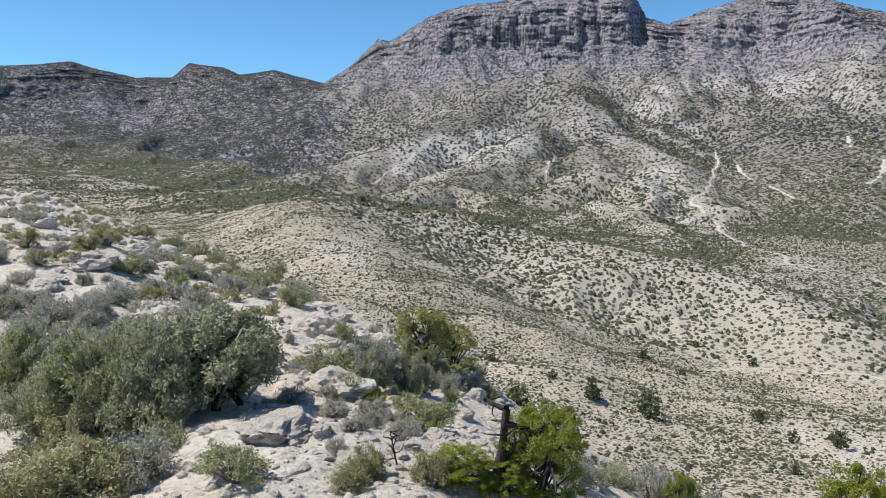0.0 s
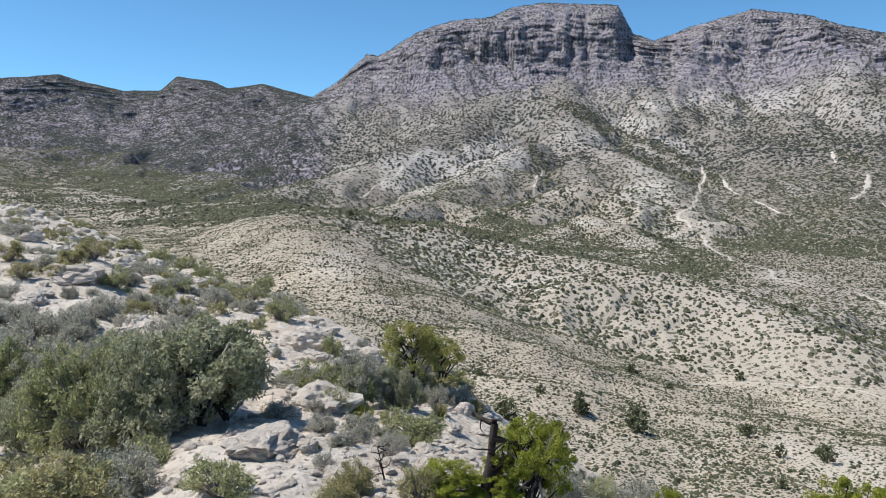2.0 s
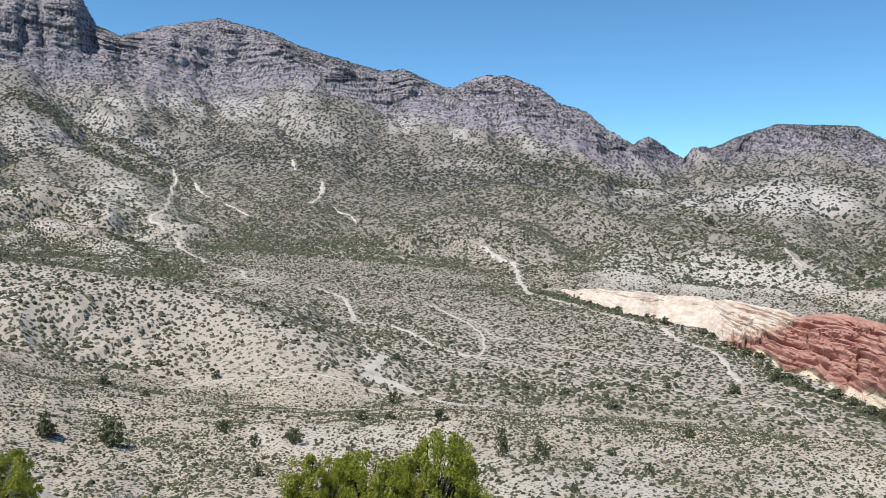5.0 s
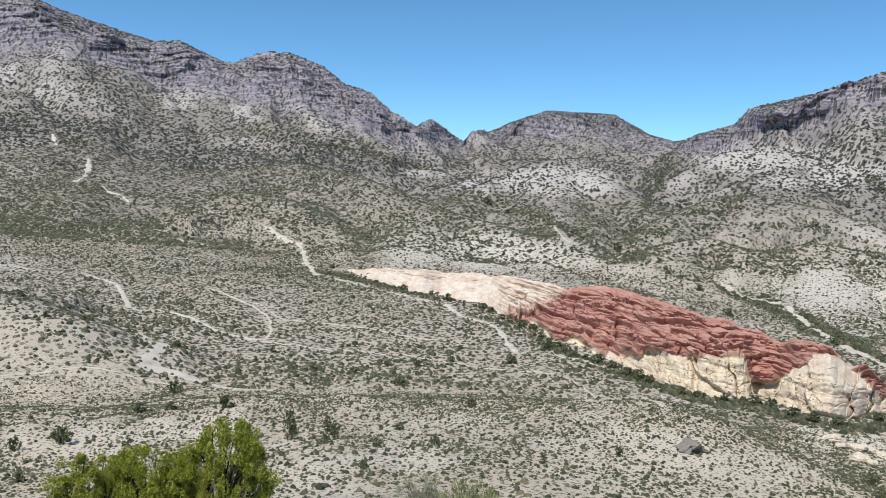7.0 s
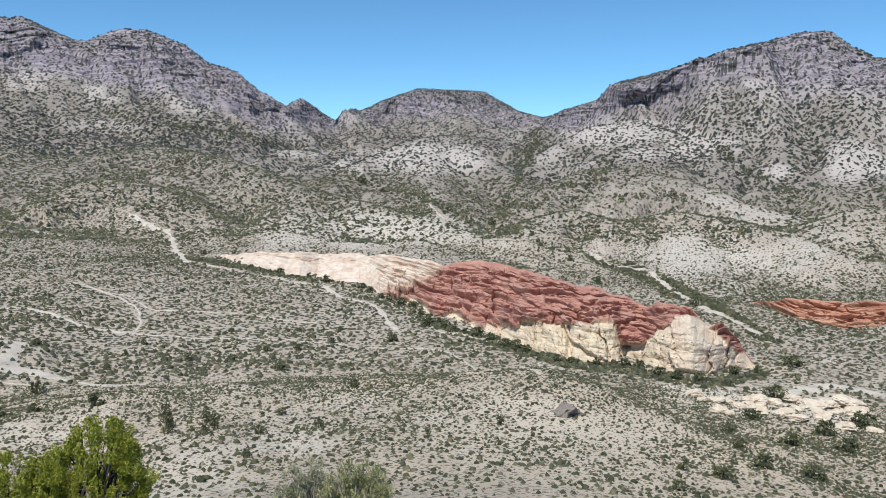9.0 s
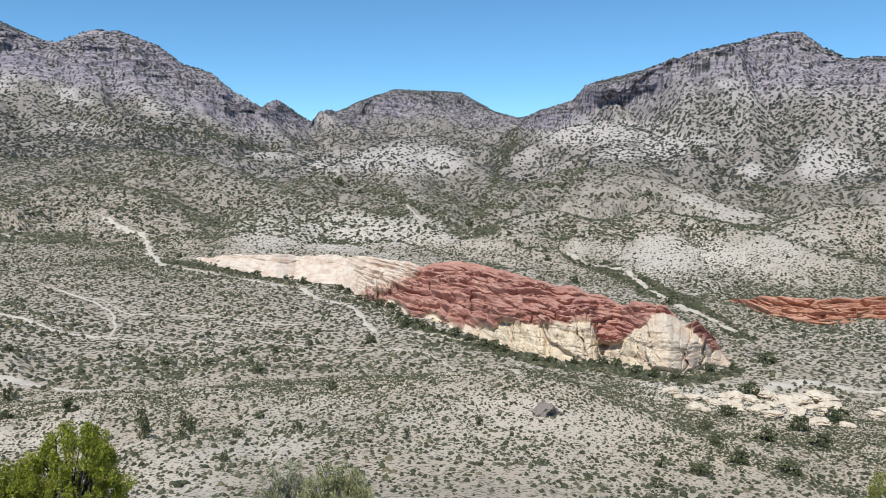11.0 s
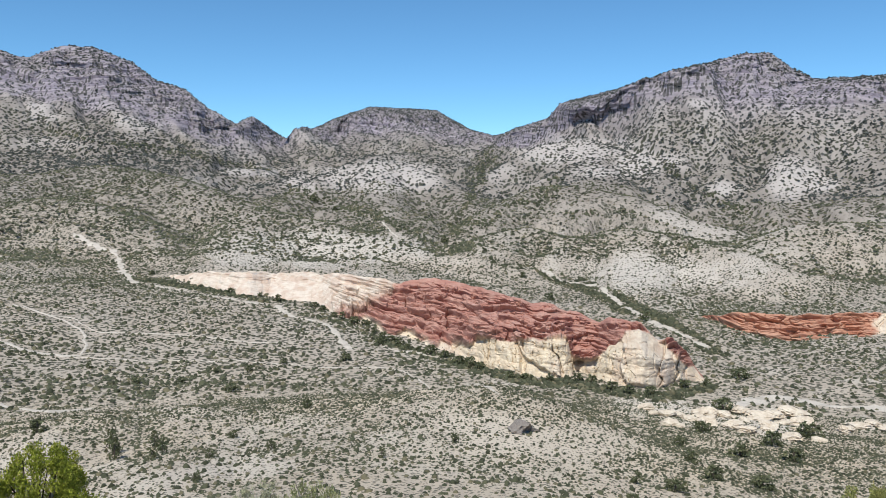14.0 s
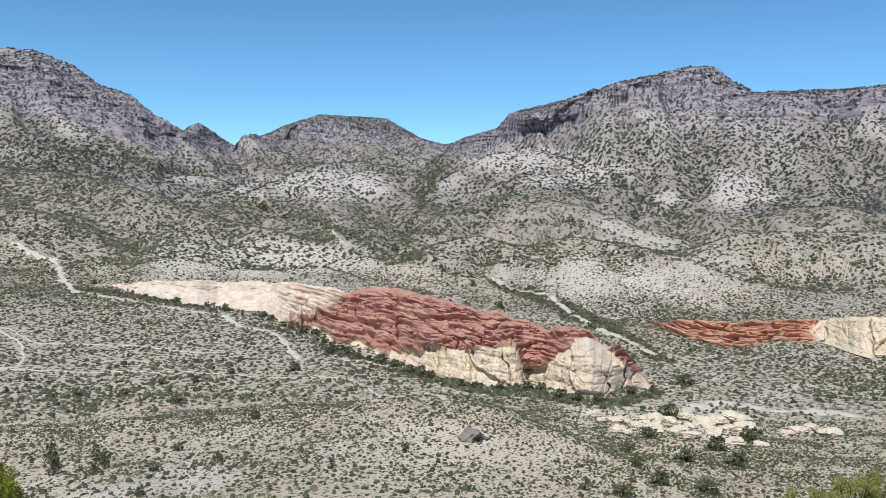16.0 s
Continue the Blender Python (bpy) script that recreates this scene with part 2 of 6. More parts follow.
# each line: distances in metres, then how far it lies above the eye's level in degrees
LINES = {
    "shelf": ((11, 11, 11, 11, 11, 11, 10.5, 10, 9, 8, 7.5, 7.5, 7.5, 7.5, 7.5, 7.5, 7.5, 8, 8),
              (-17.3, -17.3, -17.3, -17.3, -17.3, -17.3, -18.5, -20, -23, -26, -28, -28, -28, -28, -28, -28, -27, -25, -24)),
    "brow": ((93, 85, 77, 63, 49, 37, 27, 20, 16, 13.6, 12.8, 12.8, 12.8, 12.8, 12.8, 12.8, 13.6, 15, 15),
             (0.5, -0.6, -1.2, -3.9, -6.7, -8.9, -12.2, -15.5, -19.5, -23.5, -25, -25, -25, -26, -26, -25, -23.5, -21, -20)),
    "foot": ((110, 110, 110, 100, 95, 90, 85, 80, 75, 70, 60, 60, 60, 60, 60, 60, 60, 60, 60),
             (-7, -8, -9, -11, -13, -15, -18, -21, -23.5, -26, -27.5, -27.5, -27.5, -27.5, -27.5, -27.5, -27, -26, -25)),
    "low": ((300, 300, 300, 280, 260, 240, 230, 220, 220, 220, 230, 240, 250, 255, 260, 280, 300, 320, 320),
            (-8, -8, -8.5, -9.5, -12, -14, -16.5, -18, -19, -19.5, -18.8, -18.2, -17.8, -17.4, -16.8, -18.5, -18.8, -18, -18)),
    "bench": ((600, 600, 560, 500, 420, 380, 360, 350, 340, 340, 340, 340, 340, 330, 320, 370, 400, 420, 420),
              (-4, -4, -4.5, -5.5, -7.5, -8.5, -10.5, -12, -13.5, -15, -15.4, -15.3, -15.2, -14.9, -14.2, -16.6, -16.3, -15.5, -15.5)),
    "wash": ((1000, 1000, 950, 800, 700, 620, 560, 530, 500, 490, 480, 480, 480, 480, 480, 480, 500, 520, 520),
             (-1.5, -1.8, -2, -2.8, -2.6, -2.2, -5, -8, -10.5, -12.8, -13.8, -14.2, -14.3, -14.3, -14.3, -14.4, -14.3, -13.5, -13.5)),
    "fan": ((1500, 1500, 1400, 1200, 1000, 760, 760, 760, 760, 780, 760, 740, 720, 720, 760, 780, 780, 780, 780),
            (0, 0, -0.3, -0.9, -1.2, -1.3, -2.0, -2.9, -4.3, -6, -7.5, -8, -8.3, -8.5, -8.4, -8.8, -9.2, -9, -9)),
    "upper": ((2200, 2200, 2000, 1600, 1300, 1050, 1100, 1150, 1200, 1250, 1200, 1150, 1100, 1100, 1150, 1200, 1200, 1200, 1200),
              (1, 0.8, 0.2, -0.8, -2.6, -3.0, -3.4, -3.6, -3.6, -3, -3.6, -4.2, -4.6, -4.6, -5.0, -5.6, -5.2, -4.8, -4.5)),
    "hills": ((3000, 3000, 2900, 2600, 2200, 1900, 1900, 1900, 1900, 2000, 2000, 1900, 1800, 1700, 1700, 1700, 1700, 1700, 1700),
              (2.2, 2.2, 2, 1.5, 0.6, -0.3, -0.4, -0.2, 0, 1.6, 2, 0.6, -0.6, -0.8, -1.2, -0.8, -0.6, -0.5, 0)),
    "cliff": ((3700, 3700, 3700, 3600, 3300, 2900, 2750, 2700, 2700, 2700, 2650, 2400, 2300, 2900, 2500, 2150, 2150, 2200, 2200),
              (4, 4, 4, 4, 4.4, 4.9, 6, 6.8, 7.2, 6.8, 6.4, 5.2, 3.0, 3.2, 3.0, 4.8, 5.0, 4.9, 5)),
}
CREST_FAR = ((-45, 4150), (-20, 4100), (-14, 3950), (-9.5, 3700), (-7, 3350), (3, 3150), (20, 3100), (30, 3000), (40, 2720), (50, 2500),
             (54.4, 2650), (56, 3250), (65, 3300), (68.5, 3050), (70, 2700), (74, 2450), (80, 2400), (112, 2400))
CREST_WEST = ((-45, 7.0), (-34, 6.2), (-28.2, 6.69), (-26.3, 6.94), (-24.9, 7.19), (-23.4, 6.75), (-21, 6.35), (-18.7, 6.48), (-17.6, 7.47), (-15.4, 7.28),
              (-14.3, 6.81), (-12, 7.21), (-8.6, 6.4), (-6.7, 7.66), (-4.7, 9.54), (-3.9, 9.37), (-1.1, 11.15), (1.3, 11.87), (4.1, 12.18), (5.7, 12.82),
              (7.7, 13.09), (12.9, 12.78), (13.95, 10.9), (15.45, 10.37), (17.7, 11.19), (21.6, 12.12), (25, 11.53), (27.2, 10.68))
CREST_EAST = ((29.4, 10.09), (32.9, 9.26), (34.5, 9.47), (37.3, 8.38), (38.2, 8.34), (40.1, 9.18), (41.9, 9.24), (44.3, 8.45), (45.7, 7.34), (47.7, 6.77),
              (49.1, 5.61), (50.9, 4.64), (52.06, 5.16), (53, 4.47), (54.6, 3.51), (57.7, 5.04), (60.2, 5.92), (65.1, 5.67), (67.5, 4.28), (69.2, 3.88),
              (73, 5.22), (73.8, 6.18), (78.3, 7.21), (81.9, 8.25), (86, 9.1), (87.6, 9.09), (89, 7.97), (90.3, 7.22), (95.2, 7.17), (112, 7.6))
# dry stream lines that cut the land: bearing, distance; then depth and half width in metres
GULLIES = (
    (((53, 2300), (55, 1900), (57, 1500), (61, 1150), (66, 1000), (72, 880), (78, 760), (84, 640), (92, 560)), 26, 90),
    (((69, 2500), (68, 2000), (66, 1600), (66.5, 1300), (67, 1080), (69, 960)), 30, 110),
    (((30, 2300), (34, 1700), (38, 1250), (42, 980), (44.5, 840), (50, 760), (57, 660), (63, 580), (72, 510)), 14, 60),
    (((15, 2700), (19, 1900), (24, 1400), (33, 1000)), 16, 80),
    (((-1, 2500), (-3, 2000), (-5, 1500), (-9, 1200), (-16, 1100)), 34, 130),
    (((9, 2400), (8.5, 1900), (7, 1500), (3, 1150), (6, 980), (18, 860)), 30, 110),
    (((21, 2600), (26, 2100), (29.5, 1700), (36, 1250)), 18, 70),
    (((-3, 640), (4, 520), (12, 430), (20, 390), (30, 400)), 9, 40),
    (((45, 2300), (48, 1700), (47, 1300), (44, 1050)), 26, 120),
    (((80, 2100), (76, 1700), (73, 1350), (72, 1050)), 30, 120),
    (((88, 2100), (86, 1700), (84, 1300), (80, 1050)), 30, 120),
    (((99, 2100), (96, 1600), (92, 1200), (86, 950)), 30, 120),
    (((78, 330), (82, 300), (84, 240), (86, 180)), 9, 40),
)

# hills and spurs: fall of the flanks, roundness in metres; crest as bearing, degrees, distance
RIDGES = (
    (0.36, 20, ((-15.4, -4.48, 900), (-12.7, -2.79, 800), (-8.9, -1.33, 720), (-5.5, -1.8, 700), (-2.6, -2.59, 690), (0.6, -2.24, 700), (3.5, -3.03, 690), (7.2, -3.99, 670), (12, -4.77, 650), (16.6, -5.45, 630), (21, -6.7, 600), (26, -8.7, 545))),
    (0.42, 40, ((4.6, 7, 2650), (1.8, 5.03, 2400), (-1.1, 3.41, 2150), (-3.9, 2.1, 1950), (-6.7, 1.14, 1800), (-9.1, 0.43, 1700), (-12.6, -0.32, 1550), (-15.3, -1.21, 1400), (-18, -2.38, 1250), (-19.5, -3.45, 1150))),
    (0.5, 30, ((9.1, 8.13, 2700), (9.7, 5.42, 2350), (10.2, 3.46, 2100), (10.6, 1.48, 1800), (11, 0.77, 1700))),
    (0.5, 30, ((10.2, 3.46, 2100), (13.3, 2.94, 1950), (16, 1.19, 1750), (17, -0.43, 1550), (16.3, -2.4, 1350))),
    (0.55, 30, ((6.7, -0.75, 1350), (9.1, 0.36, 1400), (11, 0.81, 1420), (13, 0.23, 1400), (14.6, -0.54, 1350))),
    (0.5, 30, ((7.2, -3.46, 1020), (9.5, -2.21, 1100), (11.1, -1.5, 1120), (13.1, -1.99, 1100), (15, -3.02, 1050), (16.6, -4.16, 1000))),
    (0.5, 30, ((0.2, -0.61, 1400), (2.2, 1.03, 1600), (4.6, 2.17, 1800), (7, 3.66, 2050))),
    (0.5, 30, ((-5.1, -1.67, 1050), (-2.7, -0.97, 1150), (-0.2, -0.29, 1250), (2.7, -1, 1220), (4.7, -2.11, 1120))),
    (0.5, 30, ((13.4, -0.48, 1350), (14.9, 0.52, 1450), (16.2, 0.34, 1450), (17.4, -1.01, 1350))),
    (0.5, 40, ((36.6, 2.52, 2200), (40.1, 1.86, 2000), (42.9, 1.59, 1850), (45.4, 1.12, 1700), (47.2, 0.74, 1600), (49.8, -0.39, 1500), (52.9, -1.48, 1400), (56.9, -2.43, 1300), (60.1, -3.26, 1200), (63.4, -4.38, 1120))),
    (0.4, 40, ((38.7, -0.61, 1450), (41.4, -0.93, 1400), (43.8, -1.9, 1300), (45.3, -3.27, 1200), (46.3, -4.54, 1080))),
    (0.4, 40, ((52.1, -1.47, 1400), (50.9, -2.66, 1250), (50.5, -3.96, 1100), (49.7, -5.14, 980))),
    (0.5, 30, ((54.1, -0.4, 1700), (56.9, 1, 1800), (58.9, 1.89, 1850), (60.5, 2.37, 1880), (62.6, 1.89, 1850), (65, 1, 1780), (66.8, -0.02, 1700), (67.9, -1.11, 1600))),
    (0.45, 30, ((60.5, 2.37, 1880), (61.1, 0.6, 1700), (60.9, -1.03, 1500), (61.9, -2.99, 1250))),
    (0.55, 25, ((48.7, 0.79, 2000), (50.6, 1.5, 2100), (52.6, 1.47, 2150), (53.9, 0.76, 2050))),
    (0.55, 25, ((53.5, 0.4, 1950), (54.8, 0.96, 2000), (56.3, 0.28, 1900))),
    (0.5, 30, ((61, 2.54, 2300), (63.4, 2.7, 2350), (65.4, 2.37, 2300), (67.5, 1.6, 2150))),
    (0.5, 35, ((67.1, -0.42, 1800), (69.1, 1.4, 1950), (72.5, 3.26, 2050), (75.4, 3.7, 2100), (78.1, 2.8, 2050), (81.4, 1.52, 1980), (83.2, 0.47, 1880))),
    (0.5, 35, ((81.8, -0.03, 1850), (84.1, 1.19, 1980), (87.6, 1.83, 2050), (90.3, 2.18, 2080), (92.6, 0.68, 2000), (94.5, -0.92, 1900))),
    (0.48, 40, ((66.9, -2.99, 1350), (69.1, -1.36, 1500), (72.5, 0.26, 1600), (75.5, 0.21, 1600), (79, -0.46, 1550), (82.4, -1.85, 1480), (85.7, -2.69, 1420), (88.8, -3.57, 1350))),
    (0.45, 40, ((73.2, -4.99, 1120), (76.3, -3.54, 1230), (78.6, -2.83, 1270), (81.7, -3.03, 1250), (84.6, -3.86, 1200), (88.2, -5.16, 1080))),
    (0.4, 40, ((78.6, -2.83, 1270), (79.1, -4.57, 1120), (78.5, -6.57, 960))),
    (0.45, 35, ((75.4, 3.7, 2100), (76.4, 1.36, 1800), (75.5, 0.21, 1600))),
    (0.45, 40, ((85.7, -4.6, 1150), (88.1, -3.06, 1290), (90.1, -2.28, 1350), (93.6, -2, 1400), (97.5, -1.85, 1400))),
    (0.5, 35, ((88.1, -0.78, 1700), (90.1, 0.07, 1780), (92.7, -0.51, 1720), (95.1, -0.22, 1700))),
    (0.42, 35, ((67.9, -4.3, 1080), (69.7, -2.98, 1220), (71.7, -2.57, 1260), (73.5, -3.12, 1240))),
)

def along(pairs, az):
    return np.interp(az, [p[0] for p in pairs], [p[1] for p in pairs])


def rounded(az, values, width=3.0):
    """A line between the bearings, with its corners rounded off."""
    out = 0
    for k in (-1, -0.6, -0.2, 0.2, 0.6, 1):
        out = out + np.interp(az + k * width, BEARING, values) / 6
    return out


def crest_degrees(az):
    return along(CREST_WEST + CREST_EAST, az)


SEGMENTS = (60, 100, 12, 42, 60, 60, 66, 66, 72, 80, 125, 8, 3)
STEP = 0.185
AZ = np.concatenate([np.arange(-33, 101.01, STEP), np.arange(104, 325, 3.0)])
TURNED = np.where(AZ <= 101, AZ, np.interp(AZ, (101, 120, 310, 327), (101, 112, -45, -33)))


def slopes_of(r, z):
    """Tangents for a smooth profile that does not overshoot."""
    h, d = np.diff(r, axis=0), np.diff(z, axis=0) / np.diff(r, axis=0)
    m = np.zeros_like(z)
    m[0], m[-1] = d[0], d[-1]
    w1, w2 = 2 * h[1:] + h[:-1], h[1:] + 2 * h[:-1]
    ok = d[1:] * d[:-1] > 0
    with np.errstate(divide="ignore", invalid="ignore"):
        m[1:-1] = np.where(ok, (w1 + w2) / (w1 / d[:-1] + w2 / d[1:]), 0)
    return m


def land():
    az = TURNED
    nodes_r, nodes_z = [np.full(az.shape, 0.02)], [np.full(az.shape, -1.62)]
    for far, deg in LINES.values():
        r = rounded(az, far)
        nodes_r.append(r)
        nodes_z.append(r * np.tan(np.radians(rounded(az, deg))))
    nodes_r.append(along(CREST_FAR, az))
    nodes_z.append(nodes_r[-1] * np.tan(np.radians(crest_degrees(az))))
    nodes_r.append(np.minimum(nodes_r[-1] + 350, 4800))
    nodes_z.append(nodes_z[-1] - 140)
    nodes_r.append(np.full(az.shape, 4950.0))
    nodes_z.append(np.minimum(nodes_z[-1] - 200, 0))
    R, Z = np.array(nodes_r), np.array(nodes_z)
    M = slopes_of(R, Z)
    rr, zz, ss = [], [], []
    for k, n in enumerate(SEGMENTS):
        t = np.linspace(0, 1, n, endpoint=False)[:, None]
        a, b = R[k], R[k + 1]
        r = a * (b / a) ** t
        if k == 0:  # a few rings round the feet, then even steps out to the brow
            r = np.where(t < 0.06, 0.02 + 48 * t, 3.0 * (b / 3.0) ** np.clip((t - 0.06) / 0.94, 0, 1))
        u, h = (r - a) / (b - a), b - a
        zz.append((2 * u**3 - 3 * u**2 + 1) * Z[k] + (u**3 - 2 * u**2 + u) * h * M[k] + (3 * u**2 - 2 * u**3) * Z[k + 1] + (u**3 - u**2) * h * M[k + 1])
        rr.append(r)
        ss.append(np.broadcast_to(k + t, r.shape))
    r, z, s = np.concatenate(rr), np.concatenate(zz), np.concatenate(ss)
    # zones: to 1 the brow, 2 the low slope, 3 bench, 4 wash, 5 fan, 6 upper fan, 7 foothills, 8 foot of the cliffs, 9 crest
    s = np.where(s <= 2, s / 2, s - 1)
    s = np.where(s <= 1, s, np.where(s < 3, 0.5 + s / 2, s - 1))
    a = np.radians(AZ)[None, :]
    x, y = r * np.sin(a), r * np.cos(a)

    # how far each kind of relief reaches
    crest = smooth(s, 8.2, 9.0) * (1 - smooth(s, 9.0, 9.6))
    calm = 1 - smooth(s, 8.7, 9.0) * 0.85
    steady = 1 - smooth(s, 8.4, 8.85)
    mountain = smooth(s, 7.0, 8.0) * steady
    foothill = smooth(s, 5.6, 6.6) * (1 - 0.5 * smooth(s, 8.0, 8.8)) * steady
    even = smooth(TURNED, 16, 21) * (1 - smooth(TURNED, 38, 46))
    foothill = foothill * (1 - 0.75 * even[None, :] * (1 - smooth(s, 6.7, 7.4)))
    middle = smooth(s, 2.2, 3.2) * (1 - smooth(s, 5.5, 6.5))
    near = 1 - smooth(s, 1.0, 2.4)
    side = np.clip((30 - TURNED) / 30, 0, 1)[None, :]

    # ribs run down the slope, towards the eye on the mountains and aslant on the spur
    arc = np.radians(TURNED)[None, :] * 2300
    wander = fbm(x, y, 500, 3) * 120 + fbm(x, y, 120, 4) * 26
    z = z + foothill * 34 * ridged(arc + wander, r * 0.40 + wander, 350, 11, 5)
    z = z + foothill * 9 * ridged(arc + wander * 1.5, r * 0.4, 80, 15, 4)
    z = z + mountain * 34 * ridged(arc * 1.3 + wander * 0.8 + r * 0.25, r * 0.22, 300, 21, 5)
    z = z + mountain * 15 * ridged(arc * 1.2 + wander * 0.5 + r * 0.3, r * 0.15, 110, 23, 4)
    slant = x * 0.55 - y * 0.83
    z = z + middle * (1.2 + 4.2 * side) * ridged(slant + wander * 0.3, (x * 0.83 + y * 0.55) * 0.3, 75, 31)
    z = z + middle * 2.2 * fbm(x, y, 110, 41) + middle * 0.7 * fbm(x, y, 14, 43, 3)
    z = z + smooth(s, 1.2, 2.0) * (1 - smooth(s, 3.2, 3.9)) * (1.3 * ridged(arc * 0.1 + wander * 0.1, r * 0.3, 32, 51) + 0.3 * fbm(x, y, 5, 53, 3))
    knoll = np.exp(-((x - 286) ** 2 + (y - 78) ** 2) / 42 ** 2)
    z = z + 7 * knoll
    z = z + near * (0.5 * fbm(x, y, 11, 61) * smooth(r, 2, 11) + 0.12 * ridged(x, y, 2.2, 62, 4) * smooth(r, 1, 4) + 0.03 * fbm(x, y, 0.4, 63, 3))
    # stream lines
    for line, depth, half in GULLIES:
        az_l, r_l = [np.interp(np.linspace(0, 1, 40), np.linspace(0, 1, len(line)), [p[i] for p in line]) for i in (0, 1)]
        lx, ly = r_l * np.sin(np.radians(az_l)), r_l * np.cos(np.radians(az_l))
        bend = fbm(x, y, half * 1.6, 71, 3) * half * 0.35
        d = np.full(x.shape, 1e9)
        for i in range(39):
            ex, ey = lx[i + 1] - lx[i], ly[i + 1] - ly[i]
            t = np.clip(((x - lx[i]) * ex + (y - ly[i]) * ey) / (ex * ex + ey * ey), 0, 1)
            d = np.minimum(d, np.hypot(x - lx[i] - t * ex, y - ly[i] - t * ey))
        depth = depth * (0.16 + 0.40 * smooth(r, 950, 1700))
        z = z - depth * np.exp(-(np.maximum(d + bend, 0) / half)) * steady
    z = raise_ridges(x, y, z, steady * smooth(s, 3.6, 4.4))
    # beds of rock: ledges on the cliffs, and buttresses that stand out of them
    cliffs = smooth(s, 7.9, 8.25) * (1 - smooth(s, 9.0, 9.5))
    wall = smooth(s, 8.0, 8.55) * (1 - smooth(s, 8.6, 9.0))
    dip = arc * 0.06 + 90 * fbm(arc, r, 900, 85, 3) + 24 * fbm(arc, r * 0.3, 150, 86, 4)
    out = wall * (0.026 * ridged(arc + dip, z * 0.3, 420, 81, 5) + 0.014 * ridged(arc + dip, z * 0.4, 130, 83, 5) + 0.006 * ridged(arc + z * 0.3, z * 0.8, 38, 84, 4))
    for step, push, seed in ((52.0, 0.0028, 1), (23.0, 0.0030, 2), (11.0, 0.0022, 3)):
        level = (z + dip) / step
        saw = level - np.floor(level)
        strong = 0.15 + 1.3 * np.abs(fbm(np.floor(level) * 370.0 + seed, arc, 330, 88 + seed, 3))
        out = out - wall * push * strong * (smooth(saw, 0.05, 0.3) * (1 - smooth(saw, 0.6, 1.0)) - 0.5)
    z = z + crest * 2.5 * fbm(arc, r * 0.2, 40, 87, 4)
    scale = 1 - out
    r, x, y, z = r * scale, x * scale, y * scale, z * scale
    return x, y, z, r, s


def raise_ridges(x, y, z, hold):
    """Hills and spurs that stand out of the slopes, with small gullies down their flanks."""
    warp = 0.55 * ridged(x, y, 130, 111, 4)
    lump = 5 * fbm(x, y, 90, 113, 4)
    for n, (fall, round_off, rows) in enumerate(RIDGES):
        k = np.linspace(0, len(rows) - 1, 10 * (len(rows) - 1) + 1)
        az, el, far = [np.interp(k, np.arange(len(rows)), [q[i] for q in rows]) for i in (0, 1, 2)]
        cx, cy, cz = far * np.sin(np.radians(az)), far * np.cos(np.radians(az)), far * np.tan(np.radians(el))
        reach = 420
        i, j = np.nonzero((x > cx.min() - reach) & (x < cx.max() + reach) & (y > cy.min() - reach) & (y < cy.max() + reach) & (hold > 0.02))
        px, py = x[i, j], y[i, j]
        sway = 14 * fbm(px, py, 140, 120 + n, 3)
        d, top = np.full(px.shape, 1e9), np.zeros(px.shape)
        for m in range(len(cx) - 1):
            ex, ey = cx[m + 1] - cx[m], cy[m + 1] - cy[m]
            t = np.clip(((px - cx[m]) * ex + (py - cy[m]) * ey) / (ex * ex + ey * ey + 1e-6), 0, 1)
            dm = np.hypot(px - cx[m] - t * ex, py - cy[m] - t * ey)
            near = dm < d
            d, top = np.where(near, dm, d), np.where(near, cz[m] + t * (cz[m + 1] - cz[m]), top)
        side = np.maximum(d + sway * smooth(d, 0, 60), 0)
        side = np.sqrt(side * side + round_off * round_off) - round_off
        crest = top + lump[i, j] * 0.5 - fall * side * (1 + warp[i, j] * smooth(d, 5, 70))
        low = z[i, j]
        up = 0.5 * (low + crest + np.sqrt((low - crest) ** 2 + 36)) - low
        z[i, j] = low + up * hold[i, j] * smooth(reach - d, 0, 120)
    return z


LX, LY, LZ, LR, LS = land()
ROWS, COLS = LX.shape
SORTED = np.maximum.accumulate(LR, axis=0)


def ground_at(x, y):
    """The height of the land at a place in the mapped sector."""
    az, r = math.degrees(math.atan2(x, y)), math.hypot(x, y)
    k = min(max((az + 33) / STEP, 0), 133.6 / STEP)
    i, f = int(k), k - int(k)
    return float((1 - f) * np.interp(r, SORTED[:, i], LZ[:, i]) + f * np.interp(r, SORTED[:, i + 1], LZ[:, i + 1]))


